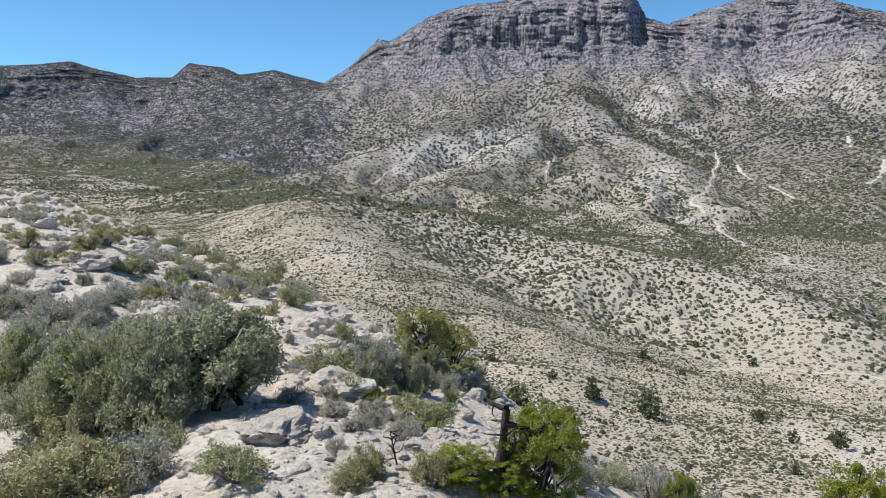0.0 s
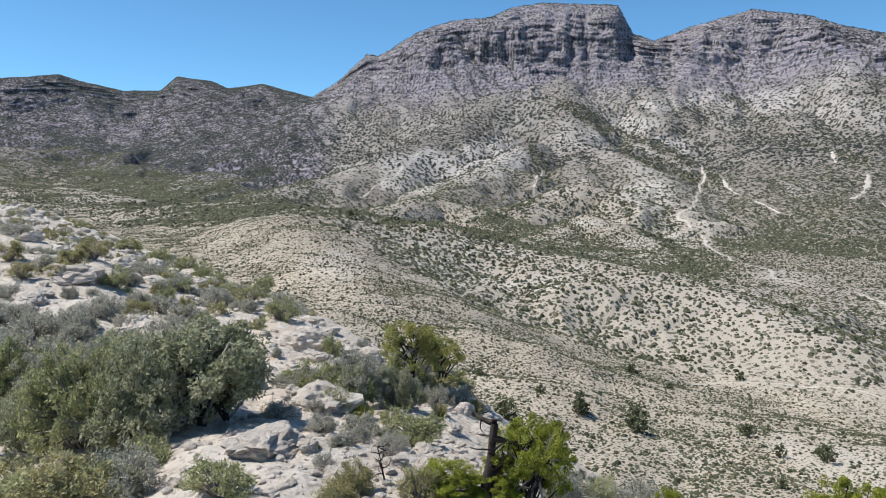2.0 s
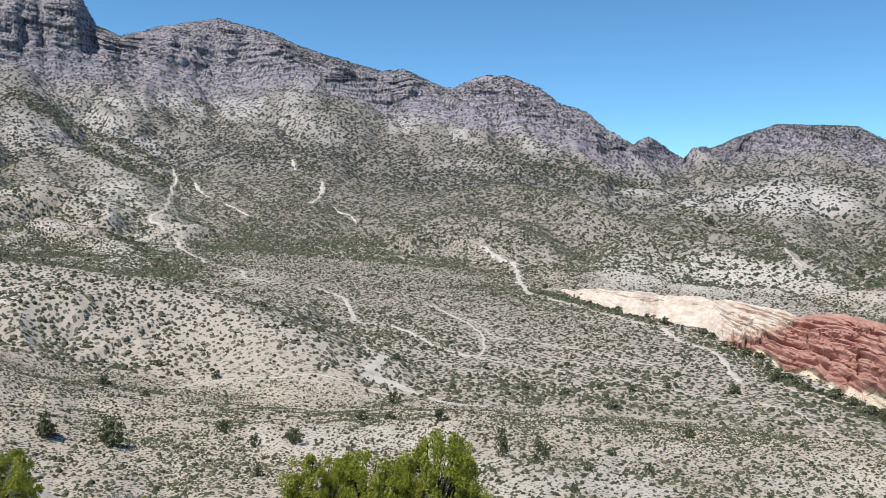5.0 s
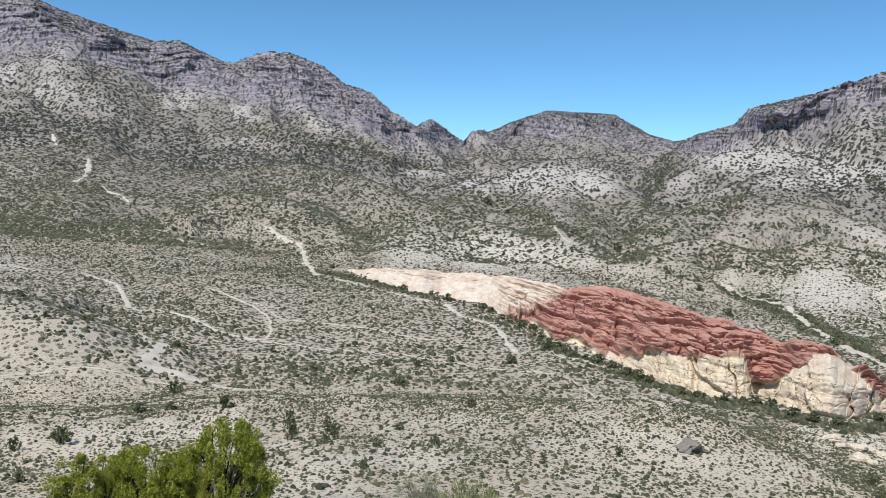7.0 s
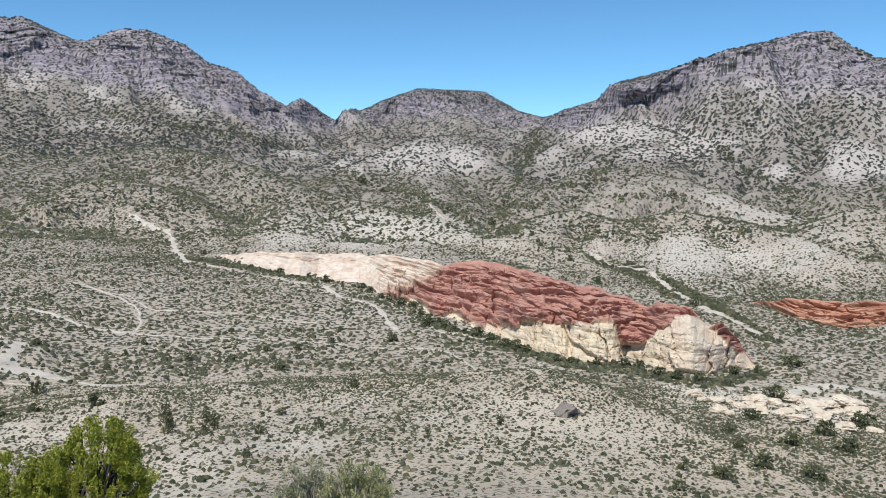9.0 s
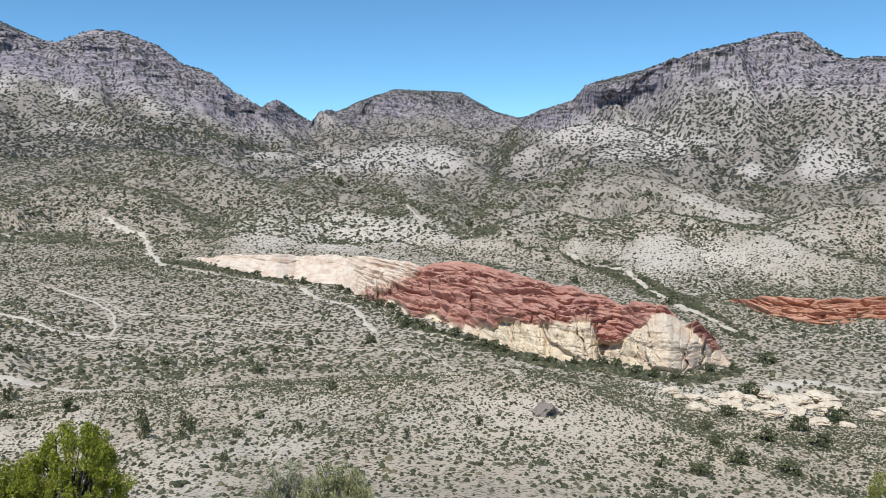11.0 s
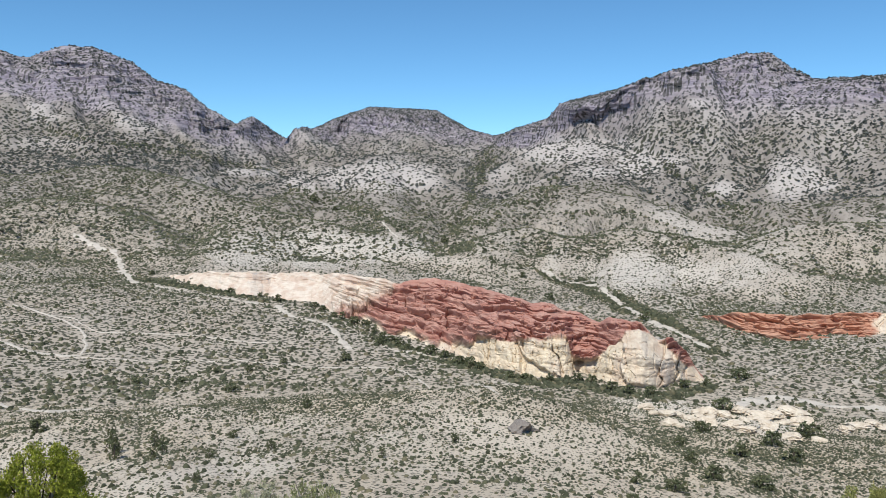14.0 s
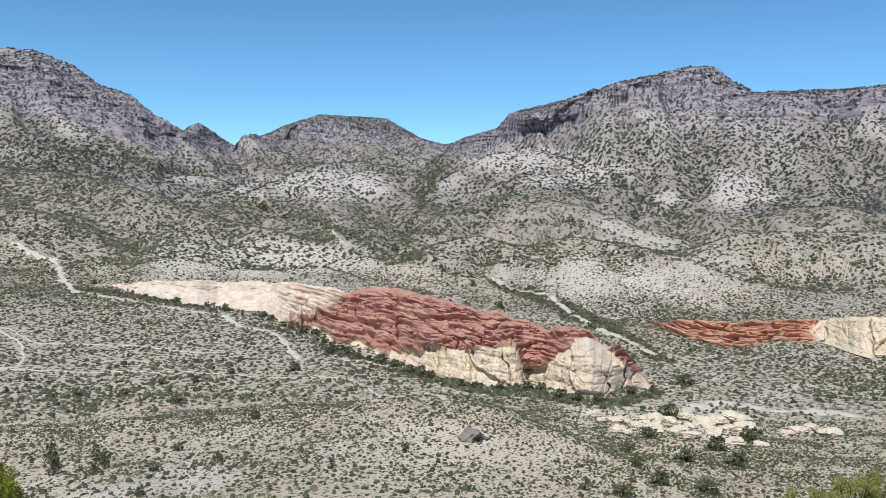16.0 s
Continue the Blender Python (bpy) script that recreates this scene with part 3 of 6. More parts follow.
# bare pale ground and thick scrub: bearing, degrees, half widths of both
BARE_PEAK = ((-0.9, 1.7, 3.8, 0.8), (5.8, 2.5, 2.9, 0.9), (11.9, 4, 2.5, 1.2), (15.5, 3.1, 2.3, 0.6), (9.1, 0.1, 1.9, 0.5), (14.4, 0, 1.9, 0.8), (10.7, -2.1, 2.5, 0.5), (15.7, -3.6, 2.9, 0.8), (-6.6, -5.4, 2.5, 0.7), (-2.5, 0.5, 1.7, 0.5), (-13.6, 0.3, 3.8, 0.8), (23.8, -5.4, 2.5, 0.4))
BARE_TALUS = ((18.3, 6.3, 2.5, 0.6), (23.4, 5.9, 2.1, 0.8), (26.7, 5.5, 1.7, 1), (29.5, 4.7, 1.7, 0.8), (35.2, 5.4, 2.9, 0.7), (38.2, 5.3, 2.5, 0.6), (29.4, 8.2, 0.8, 0.3), (32.6, 7.9, 0.8, 0.2), (14.7, 4.8, 0.8, 0.3), (25.5, 0.4, 1, 0.4), (25.1, 2.2, 1.2, 0.3))
BARE_EAST = ((75.4, 2.9, 3.5, 0.8), (80.1, 2, 2.5, 0.8), (77, 1.4, 2.1, 0.4), (85.2, 0.2, 1.7, 0.7), (89, 0.9, 2.1, 1.2), (91.3, 0.5, 2.5, 0.6), (60.9, 1, 2.9, 0.8), (52.2, 1.4, 1.7, 0.3), (54.9, 0.3, 1, 0.6), (37.3, 6.3, 2.5, 0.9), (42, 5.6, 2.5, 0.6), (45.5, 4.6, 2.1, 0.5), (39.8, 2.9, 2.5, 0.3), (69.2, -17.9, 5.4, 1.7), (76.6, -18.4, 3.8, 1.7), (55.2, -4.2, 6.2, 0.9), (50.7, 5.5, 3.3, 0.5), (83.3, 6, 0.8, 0.4), (89.2, 5.8, 0.5, 0.9), (81, -5.7, 5, 1.2))
LUSH_PEAK = ((1.4, -1.2, 2.5, 1.1), (4.2, 0.1, 1.7, 1.2), (-6.2, 3.7, 5.4, 1.2), (0.2, 3.3, 3.8, 0.8), (7.8, 6, 2.5, 1.5), (24.8, -0.6, 5, 2.1), (30.2, -2.4, 8.3, 2.9), (35.4, -0.4, 6.7, 2.5), (23.5, 4, 3.3, 0.6), (27.7, 3.2, 3.8, 0.6), (5, -3, 2.1, 0.4), (-13, -1.2, 3.8, 0.6), (8.2, 0.7, 1, 1.2), (17.5, 4.5, 2.1, 0.4), (-7.7, -1.9, 3.8, 0.6))
LUSH_WEST = ((-19, 0.8, 2.5, 1), (-18.9, 6.1, 2.5, 0.8), (-14.1, 5.9, 3.3, 1.2), (-23.3, 0.7, 4.6, 0.6), (-27.3, 1, 2.9, 0.7), (-20.8, 2.3, 1.7, 0.6))
LUSH_EAST = ((37, -2.3, 4.6, 2.1), (35.8, 0, 2.9, 1.7), (46.5, 1.6, 2.9, 0.6), (42.9, 2.2, 3.8, 0.4), (55.3, -0.6, 1.7, 0.5), (58.1, -1.1, 2.1, 0.3), (66.6, -2, 1.3, 1.8), (61.7, -2.5, 1.7, 0.3), (65, -4.1, 2.5, 0.3), (47.1, -4.1, 1.7, 0.5), (46.2, -10.3, 8.3, 2.1), (87.8, -13.3, 3.3, 0.6), (90.4, -18, 4.6, 1.7), (57.7, 2.5, 2.1, 0.3), (78.2, 0.8, 1, 0.4), (86.7, -1, 1.7, 0.5), (73.1, -0.2, 1.2, 0.5), (38, -10.1, 5, 2.5), (77.3, -14.5, 5, 0.4))
BARE_NEAR = ((31.1, -16.9, 6.2, 1.2), (42.9, -20.6, 6.2, 2.1), (50.6, -19.2, 3.3, 1))
BARE_WASH = ((81.3, -15, 2.9, 0.6), (85.9, -15.1, 3.3, 0.8), (88.6, -15.6, 2.1, 0.6), (94.3, -14.9, 1.7, 0.3), (83.3, -15.8, 1.7, 0.3))
BARE, LUSH = BARE_PEAK + BARE_TALUS + BARE_EAST + BARE_NEAR + BARE_WASH, LUSH_PEAK + LUSH_WEST + LUSH_EAST
# drainages lined with trees: half width, then bearing and degrees
DRAINS = (
    (0.34, ((55.2, -8.76), (58.4, -9.63), (60.9, -10.88), (63.8, -11.79), (67.9, -12.9), (71.6, -13.7), (75.3, -13.73), (77.7, -14.23), (81.2, -14.32), (84.5, -13.42))),
    (0.45, ((71.6, -5.57), (75.2, -6.41), (77.6, -7.31), (79.7, -8.34), (81.8, -9.42), (84.5, -10.96))),
    (0.3, ((44.1, -5.93), (46.6, -6.5), (50.1, -7.25), (52.8, -7.89))),
    (0.67, ((54.7, -0.2), (56.9, -0.81), (59.3, -1.43), (61.7, -2.45), (64.2, -3.48), (66.2, -4.3), (69.1, -5.11), (72.4, -5.89), (75.6, -7.04), (78.4, -8.35))),
    (0.92, ((69.3, 3.4), (68.3, 1.4), (67.5, -0.22), (66.9, -1.64), (66.4, -3.07), (67.1, -4.5))),
    (0.42, ((81.4, 1.52), (82.3, 0.55), (84.2, -0.42), (86, -1.36), (88.1, -2.09))),
    (0.42, ((73.5, 0.78), (73.1, -0.42), (70.3, -1.03), (68.3, -2.46))),
    (0.42, ((82.8, -3.9), (81.3, -2.57), (77.8, -1.41), (74.7, -1.83))),
    (0.58, ((7, 3.46), (7.8, 1.87), (7.7, 0.27), (6.7, -0.95), (4.7, -1.79), (1.9, -2.23))),
    (0.42, ((12.9, 4.23), (15.6, 3.44), (18.6, 1.89), (20.1, 0.75))),
    (0.50, ((13.8, -0.87), (14.2, -2.05), (15.8, -3), (17.7, -4.32))),
    (0.50, ((-11.5, 1.28), (-14.2, 0.45), (-17.6, -0.75), (-20.9, -1.34))),
    (0.50, ((9.1, 6.43), (11.3, 5.2), (13.6, 3.17), (16.4, 1.81), (18.6, 0.75))),
    (0.42, ((20.4, 6.58), (23, 4.62), (25.3, 3.36), (28.5, 2.28))),
    (0.42, ((39, 3.82), (42.3, 3.1), (46.3, 2.79), (49.5, 2.06), (52.6, 1.33))),
)


def spots(rows, az, el, x, y, r):
    edge = fbm(x, y, np.clip(r * 0.07, 20, 160), 99, 5) * 0.75
    total = 0
    for a, e, w, h in rows:
        q = ((az - a) / w) ** 2 + ((el - e) / h) ** 2
        total = np.maximum(total, smooth(-np.sqrt(q) + edge * 1.3, -1.6, -0.4))
    return total


def drains(az, el, x, y):
    """How near the tree-lined stream beds are."""
    total = 0
    bend = fbm(x, y, 120, 101, 4)
    for w, rows in DRAINS:
        for (a0, e0), (a1, e1) in zip(rows, rows[1:]):
            da, de = a1 - a0, e1 - e0
            t = np.clip(((az - a0) * da + (el - e0) * de) / (da * da + de * de), 0, 1)
            d = np.hypot(az - a0 - t * da, (el - e0 - t * de) * 1.6) / w
            total = np.maximum(total, smooth(1.3 - d + 0.8 * bend, 0, 1))
    return total


def cover_of():
    x, y, r, s = LX, LY, LR, LS
    az = np.broadcast_to(TURNED[None, :], x.shape)
    dz = np.gradient(LZ, axis=0) / np.maximum(np.gradient(LR, axis=0), 0.01)
    patch = fbm(x, y, 260, 91, 5)
    rock = smooth(s, 7.8, 8.25) * np.maximum(0.6, smooth(dz + 0.25 * patch, 0.25, 0.6))
    west = smooth(-az, 6.5, 9.5)
    rock = rock * (1 - west) + west * smooth(s, 6.5, 7.1) * (0.7 + 0.3 * smooth(dz + 0.3 * patch, 0.1, 0.4))
    fan = smooth(az, 15, 24) * (1 - smooth(az, 42, 54)) * smooth(s, 4.2, 5.0) * (1 - smooth(s, 7.3, 8))
    floor = smooth(s, 3.9, 4.2) * (1 - smooth(s, 5.2, 5.9)) * smooth(az, 20, 30)
    green = 0.32 + 0.5 * fan + 0.5 * floor + 0.45 * smooth(patch, 0.0, 0.6) * smooth(s, 6, 7) + 0.35 * smooth(s, 7.0, 7.6)
    green = green + 0.8 * smooth(-az, 6, 10) * smooth(s, 6.6, 7.4)
    el = np.degrees(np.arctan2(LZ, LR))
    beyond = smooth(s, 1.3, 1.8)
    bare, lush, drain = [beyond * f for f in (spots(BARE, az, el, x, y, r), spots(LUSH, az, el, x, y, r), drains(az, el, x, y))]
    wide = 14
    padded = np.concatenate([LZ[:, -wide:], LZ, LZ[:, :wide]], axis=1)
    total = np.cumsum(np.concatenate([np.zeros((ROWS, 1)), padded], axis=1), axis=1)
    hollow = np.clip(((total[:, 2 * wide + 1:] - total[:, :-2 * wide - 1])[:, :COLS] / (2 * wide + 1) - LZ) / (0.0045 * r + 0.5), -1, 1) * smooth(s, 2.0, 3.0) * (1 - smooth(s, 8.0, 8.4))
    thin = 4
    fine = ((total[:, wide + thin + 1:wide + thin + 1 + COLS] - total[:, wide - thin:wide - thin + COLS]) / (2 * thin + 1) - LZ) / (0.0011 * r + 0.3)
    fine = np.clip(fine, -1, 1) * smooth(s, 4.2, 5.2) * (1 - smooth(s, 8.0, 8.4))
    green = green + 0.10 + 0.40 * fine + (0.45 + 0.4 * smooth(s, 5.3, 6.2)) * np.maximum(hollow, -0.4) + 0.12 - 0.08 * smooth(s, 5.3, 6.2)
    green = (green + 0.55 * lush + 0.6 * drain) * (1 - 0.6 * bare) * (1 - 0.8 * smooth(-s, -1.4, -0.9))
    talus = smooth(s, 7.3, 7.7) * (1 - smooth(s, 7.95, 8.2)) * smooth(fbm(np.radians(az) * 2300, r * 0.2, 120, 94, 4), -0.3, 0.5)
    pale = 0.3 * smooth(fbm(x, y, 180, 95, 5), 0.15, 0.6) * smooth(s, 5.5, 6.5) + 0.35 * smooth(fbm(x, y, 60, 97, 5), 0.3, 0.7) * (1 - smooth(s, 5.5, 6.5))
    pale = pale + 0.10 * (1 - smooth(s, 4.5, 6)) + 0.14 * np.clip(-hollow, 0, 1) * smooth(s, 4.5, 6)
    white = beyond * spots(BARE_WASH, az, el, x, y, r)
    pale = np.maximum(np.maximum(pale * (1 - lush), np.maximum(0.6 * bare, 1.2 * white)), np.maximum(0.45 * (1 - smooth(s, 0.95, 1.3)), 0.3 * talus))
    small, large = 1 - smooth(s, 3.3, 4.6), smooth(s, 5.8, 7.2)
    small = small * smooth(s, 1.2, 2.0)
    between = smooth(s, 3.3, 4.6) * (1 - large)
    return rock, np.clip(green, 0.03, 1), np.clip(pale * (1 - 0.6 * fan) * (1 - 0.8 * drain), 0, 1), (small, between, large), drain


ROCK, GREEN, PALE, GRAIN, DRAIN = cover_of()


def sight(rows, least=1.3):
    """Turns bearings and degrees into bearings and distances of the land that lies there."""
    out = []
    for az, el in rows:
        j = int(round((az + 33) / STEP))
        hit = np.nonzero((LZ[:, j] >= LR[:, j] * math.tan(radians(el))) & (LS[:, j] > least))[0]
        out.append((az, float(LR[hit[0] if len(hit) else -1, j])))
    return out


def build_land():
    idx = np.arange(ROWS * COLS).reshape(ROWS, COLS)
    nxt = np.roll(idx, -1, axis=1)
    quads = np.stack([idx[:-1], idx[1:], nxt[1:], nxt[:-1]], axis=-1).reshape(-1, 4)
    ring = np.arange(0, COLS - 2, 2)
    quads = np.concatenate([quads, np.stack([0 * ring, ring, ring + 1, ring + 2], axis=-1)[1:]])
    me = mesh_from("ground", np.stack([LX, LY, LZ], axis=-1).reshape(-1, 3), quads, GROUND)
    paint(me, "cover", (ROCK, GREEN, PALE))
    paint(me, "grain", GRAIN)
    paint(me, "near", (1 - smooth(LS, 0.97, 1.2),))
    ob = new("ground", me)
    tagged(ob, "pale stony desert ground rising to bedded grey limestone mountains", "ground", kind="structure")
    return ob


build_land()


CLEAR = np.ones(LX.shape)


def keep_clear(x, y):
    """No shrubs grow on a trodden or washed-out strip."""
    j = int(round((math.degrees(math.atan2(x, y)) + 33) / STEP))
    if 1 <= j < COLS - 2:
        i = int(np.searchsorted(SORTED[:, j], math.hypot(x, y)))
        CLEAR[max(i - 1, 0):i + 1, j - 1:j + 1] = 0


# ---- tracks and dry stream beds that lie on the land: bearing, distance ----
def lay_strip(name, line, width, label, uneven=0.25, material=None, lift=0.25, step=2.5, gaps=0.0):
    """A strip of bare ground, a hand above the land, with uneven edges."""
    pts = [(r * math.sin(radians(a)), r * math.cos(radians(a))) for a, r in line]
    path = []
    for i in range(len(pts) - 1):
        p0, p1, p2, p3 = pts[max(i - 1, 0)], pts[i], pts[i + 1], pts[min(i + 2, len(pts) - 1)]
        n = max(2, int(math.dist(p1, p2) / step))
        for k in range(n):
            t = k / n
            path.append(tuple(0.5 * (2 * p1[c] + (p2[c] - p0[c]) * t + (2 * p0[c] - 5 * p1[c] + 4 * p2[c] - p3[c]) * t * t
                                     + (3 * p1[c] - p0[c] - 3 * p2[c] + p3[c]) * t ** 3) for c in (0, 1)))
    path.append(pts[-1])
    px, py = np.array(path).T
    tx, ty = np.gradient(px), np.gradient(py)
    ln = np.hypot(tx, ty) + 1e-6
    nx, ny = -ty / ln, tx / ln
    run = np.cumsum(ln)
    sway = vnoise(run / (width * 6), 0.0, 7) * width * 0.5
    px, py = px + nx * sway, py + ny * sway
    half = width / 2 * (1 + uneven * 2 * vnoise(run / (width * 1.7), 3.3, 9)) * np.clip(np.minimum(run, run[-1] - run) / (2 * width) + 0.15, 0, 1)
    half = half * (1 - gaps * (vnoise(run / (width * 3), 8.8, 15) > 0.25))
    for i in range(len(px)):
        keep_clear(px[i], py[i])
    verts, faces, across = [], [], 5
    for i in range(len(px)):
        for k in range(across):
            d = (k / (across - 1) * 2 - 1) * half[i] * (1 + uneven * 0.5 * float(vnoise(run[i] / 1.5, k, 5)))
            x, y = px[i] + nx[i] * d, py[i] + ny[i] * d
            edge = 0.0 if k in (0, across - 1) else lift
            verts.append((x, y, ground_at(x, y) + edge - (0.1 if edge == 0 else 0)))
    for i in range(len(px) - 1):
        for k in range(across - 1):
            a = i * across + k
            faces.append((a, a + 1, a + across + 1, a + across))
    ob = new(name, mesh_from(name, verts, faces, material))
    return tagged(ob, label, name.split("_")[-1], kind="structure")


def track_material():
    g = Graph("pale_gravel", 0.95)
    c = g.mix(g.ramp(g.noise(0.7, 6, 0.7), 0.3, 0.7), (0.58, 0.535, 0.465), (0.47, 0.43, 0.37))
    return g.done(g.mix(g.ramp(g.noise(0.12, 4), 0.45, 0.7, 0, 0.7), c, (0.36, 0.33, 0.28)), g.noise(3.0, 5), 0.5, 0.1)


GRAVEL = track_material()
lay_strip("dirt_road", sight(((18.8, 1.91), (19, 1.07), (18.7, 0.29), (18.3, -0.72), (17.3, -1.47), (18, -2.23), (19, -2.72), (19.4, -3.57), (20.3, -4.1), (21.4, -4.57), (23.3, -4.95), (23.7, -5.42), (24.8, -5.73), (26.3, -6.08))), 5.0, "pale dirt road winding down the alluvial fan", 0.15, GRAVEL)
lay_strip("dirt_road", sight(((28.7, -6.26), (29.9, -6.61), (31, -7.49), (31.7, -8.49), (33.6, -8.82), (36.1, -9.58), (38.2, -10.54), (40.7, -10.9))), 4.5, "pale dirt road winding across the valley scrub", 0.12, GRAVEL)
lay_strip("foot_track", sight(((37.3, -7.44), (38.5, -8.02), (40.4, -8.97), (41, -10.16), (40.7, -10.9))), 2.4, "thin worn track curving back to the dirt road", 0.2, GRAVEL)
lay_strip("foot_track", ((36.6, 792), (38.5, 749), (40.2, 719), (41.6, 676), (45.1, 655), (50.8, 620), (54.6, 614)), 1.8, "thin worn track through the valley scrub", 0.2, GRAVEL, gaps=0.6)
lay_strip("foot_track", ((18.7, 474), (21.7, 484), (28.8, 492), (34.6, 480)), 1.6, "thin worn track along the near slope", 0.2, GRAVEL, gaps=0.5)
lay_strip("foot_track", ((39.2, 607), (43.9, 581), (51.3, 569), (57.0, 550), (63.6, 512), (69.5, 296)), 1.5, "thin worn track crossing the valley floor", 0.2, GRAVEL, gaps=0.4)
lay_strip("dry_wash", sight(((40.3, -2.97), (41.7, -3.76), (42.9, -4.55), (43.6, -5.72), (44.3, -6.33))), 8, "pale gravel bed of a dry wash lined with bushes", 0.5, GRAVEL)
lay_strip("dry_wash", sight(((44.8, -6.35), (46.6, -6.81), (49.7, -7.51), (52.8, -8.13))), 4, "thin pale gravel bed between bushes", 0.6, GRAVEL, gaps=0.7)
lay_strip("dry_wash", sight(((53.4, -8.15), (54.6, -8.98), (56.8, -9.64), (57.8, -10.35), (58.8, -11.49))), 5, "pale gravel bed of a dry wash before the cream rock", 0.5, GRAVEL)
lay_strip("dry_wash", sight(((60.9, -11.21), (63.4, -11.71), (65.8, -12.36))), 4, "pale gravel bed of a dry wash before the red rock", 0.5, GRAVEL, gaps=0.6)
lay_strip("dry_wash", sight(((72.6, -5.68), (75.2, -6.65), (77.6, -7.59), (79.7, -8.7), (81.8, -9.77), (83.9, -10.88))), 8, "pale gravel bed of a dry wash behind the red rock", 0.6, GRAVEL)
lay_strip("dry_wash", sight(((85, -15.14), (86.9, -14.23), (89.6, -13.73), (92.2, -13.92), (94.9, -13.79), (98.8, -13.82))), 9, "broad pale gravel bed of a dry wash", 0.5, GRAVEL)
lay_strip("dry_wash", sight(((32, -10.17), (32.6, -10.77), (34.1, -11.03))), 9, "pale gravel bed of a dry wash below the road", 0.6, GRAVEL)
lay_strip("dry_wash", sight(((34.1, -11.03), (32.9, -11.69), (32.5, -12.37), (34.5, -13.14), (36.4, -13.78))), 9, "pale gravel bed of a dry wash below the road", 0.6, GRAVEL)
lay_strip("dry_wash", sight(((36.4, -13.78), (38.7, -14.23), (41.2, -14.41))), 5, "thin pale gravel bed below the road", 0.6, GRAVEL, gaps=0.5)
for bed, wide in (
        (sight(((61.1, -2.25), (61.8, -3.07), (62.3, -3.4))), 3),
        (sight(((20.2, 1), (20.7, 0.24), (21.3, 0.06))), 6),
        (sight(((22.3, -0.38), (23.3, -0.87), (23.9, -1.25))), 4),
        (sight(((26.8, 2.9), (27, 2.11))), 6),
        (sight(((28.9, 1.37), (28.9, 0.69), (28.4, 0.07), (28, -0.22))), 8),
        (sight(((29.8, -0.33), (30.8, -1.08), (31.4, -1.47))), 5),
        (sight(((34.3, -3.84), (36.8, -4.39))), 4),
        (sight(((-0.8, 2.81), (-1.7, 1.8), (-2.9, 0.78), (-4.3, -0.05), (-5.3, -0.66))), 5),
        (sight(((7.9, 1.47), (7.4, 0.06), (6.7, -0.75))), 4),
):
    lay_strip("dry_wash", bed, wide, "short bare stretch of pale wash gravel on the fan", 0.6, GRAVEL, 0.6, 5.0, 0.3)


def path_material():
    g = Graph("trodden_dirt", 0.95)
    c = g.mix(g.ramp(g.noise(1.4, 6, 0.7), 0.35, 0.65), (0.54, 0.445, 0.35), (0.61, 0.53, 0.44))
    return g.done(g.mix(g.ramp(g.noise(7, 6, 0.75), 0.5, 0.7, 0, 0.6), c, (0.38, 0.315, 0.25)), g.noise(12.0, 5), 0.8, 0.05)


lay_strip("foot_path", ((-11.5, 28.2), (-12.2, 22.7), (-12.7, 18.6), (-12.5, 14.8), (-11.1, 11.8), (-8.3, 8.9)), 1.3, "trodden tan dirt path between limestone ledges", 0.6, path_material(), 0.02, 0.35)


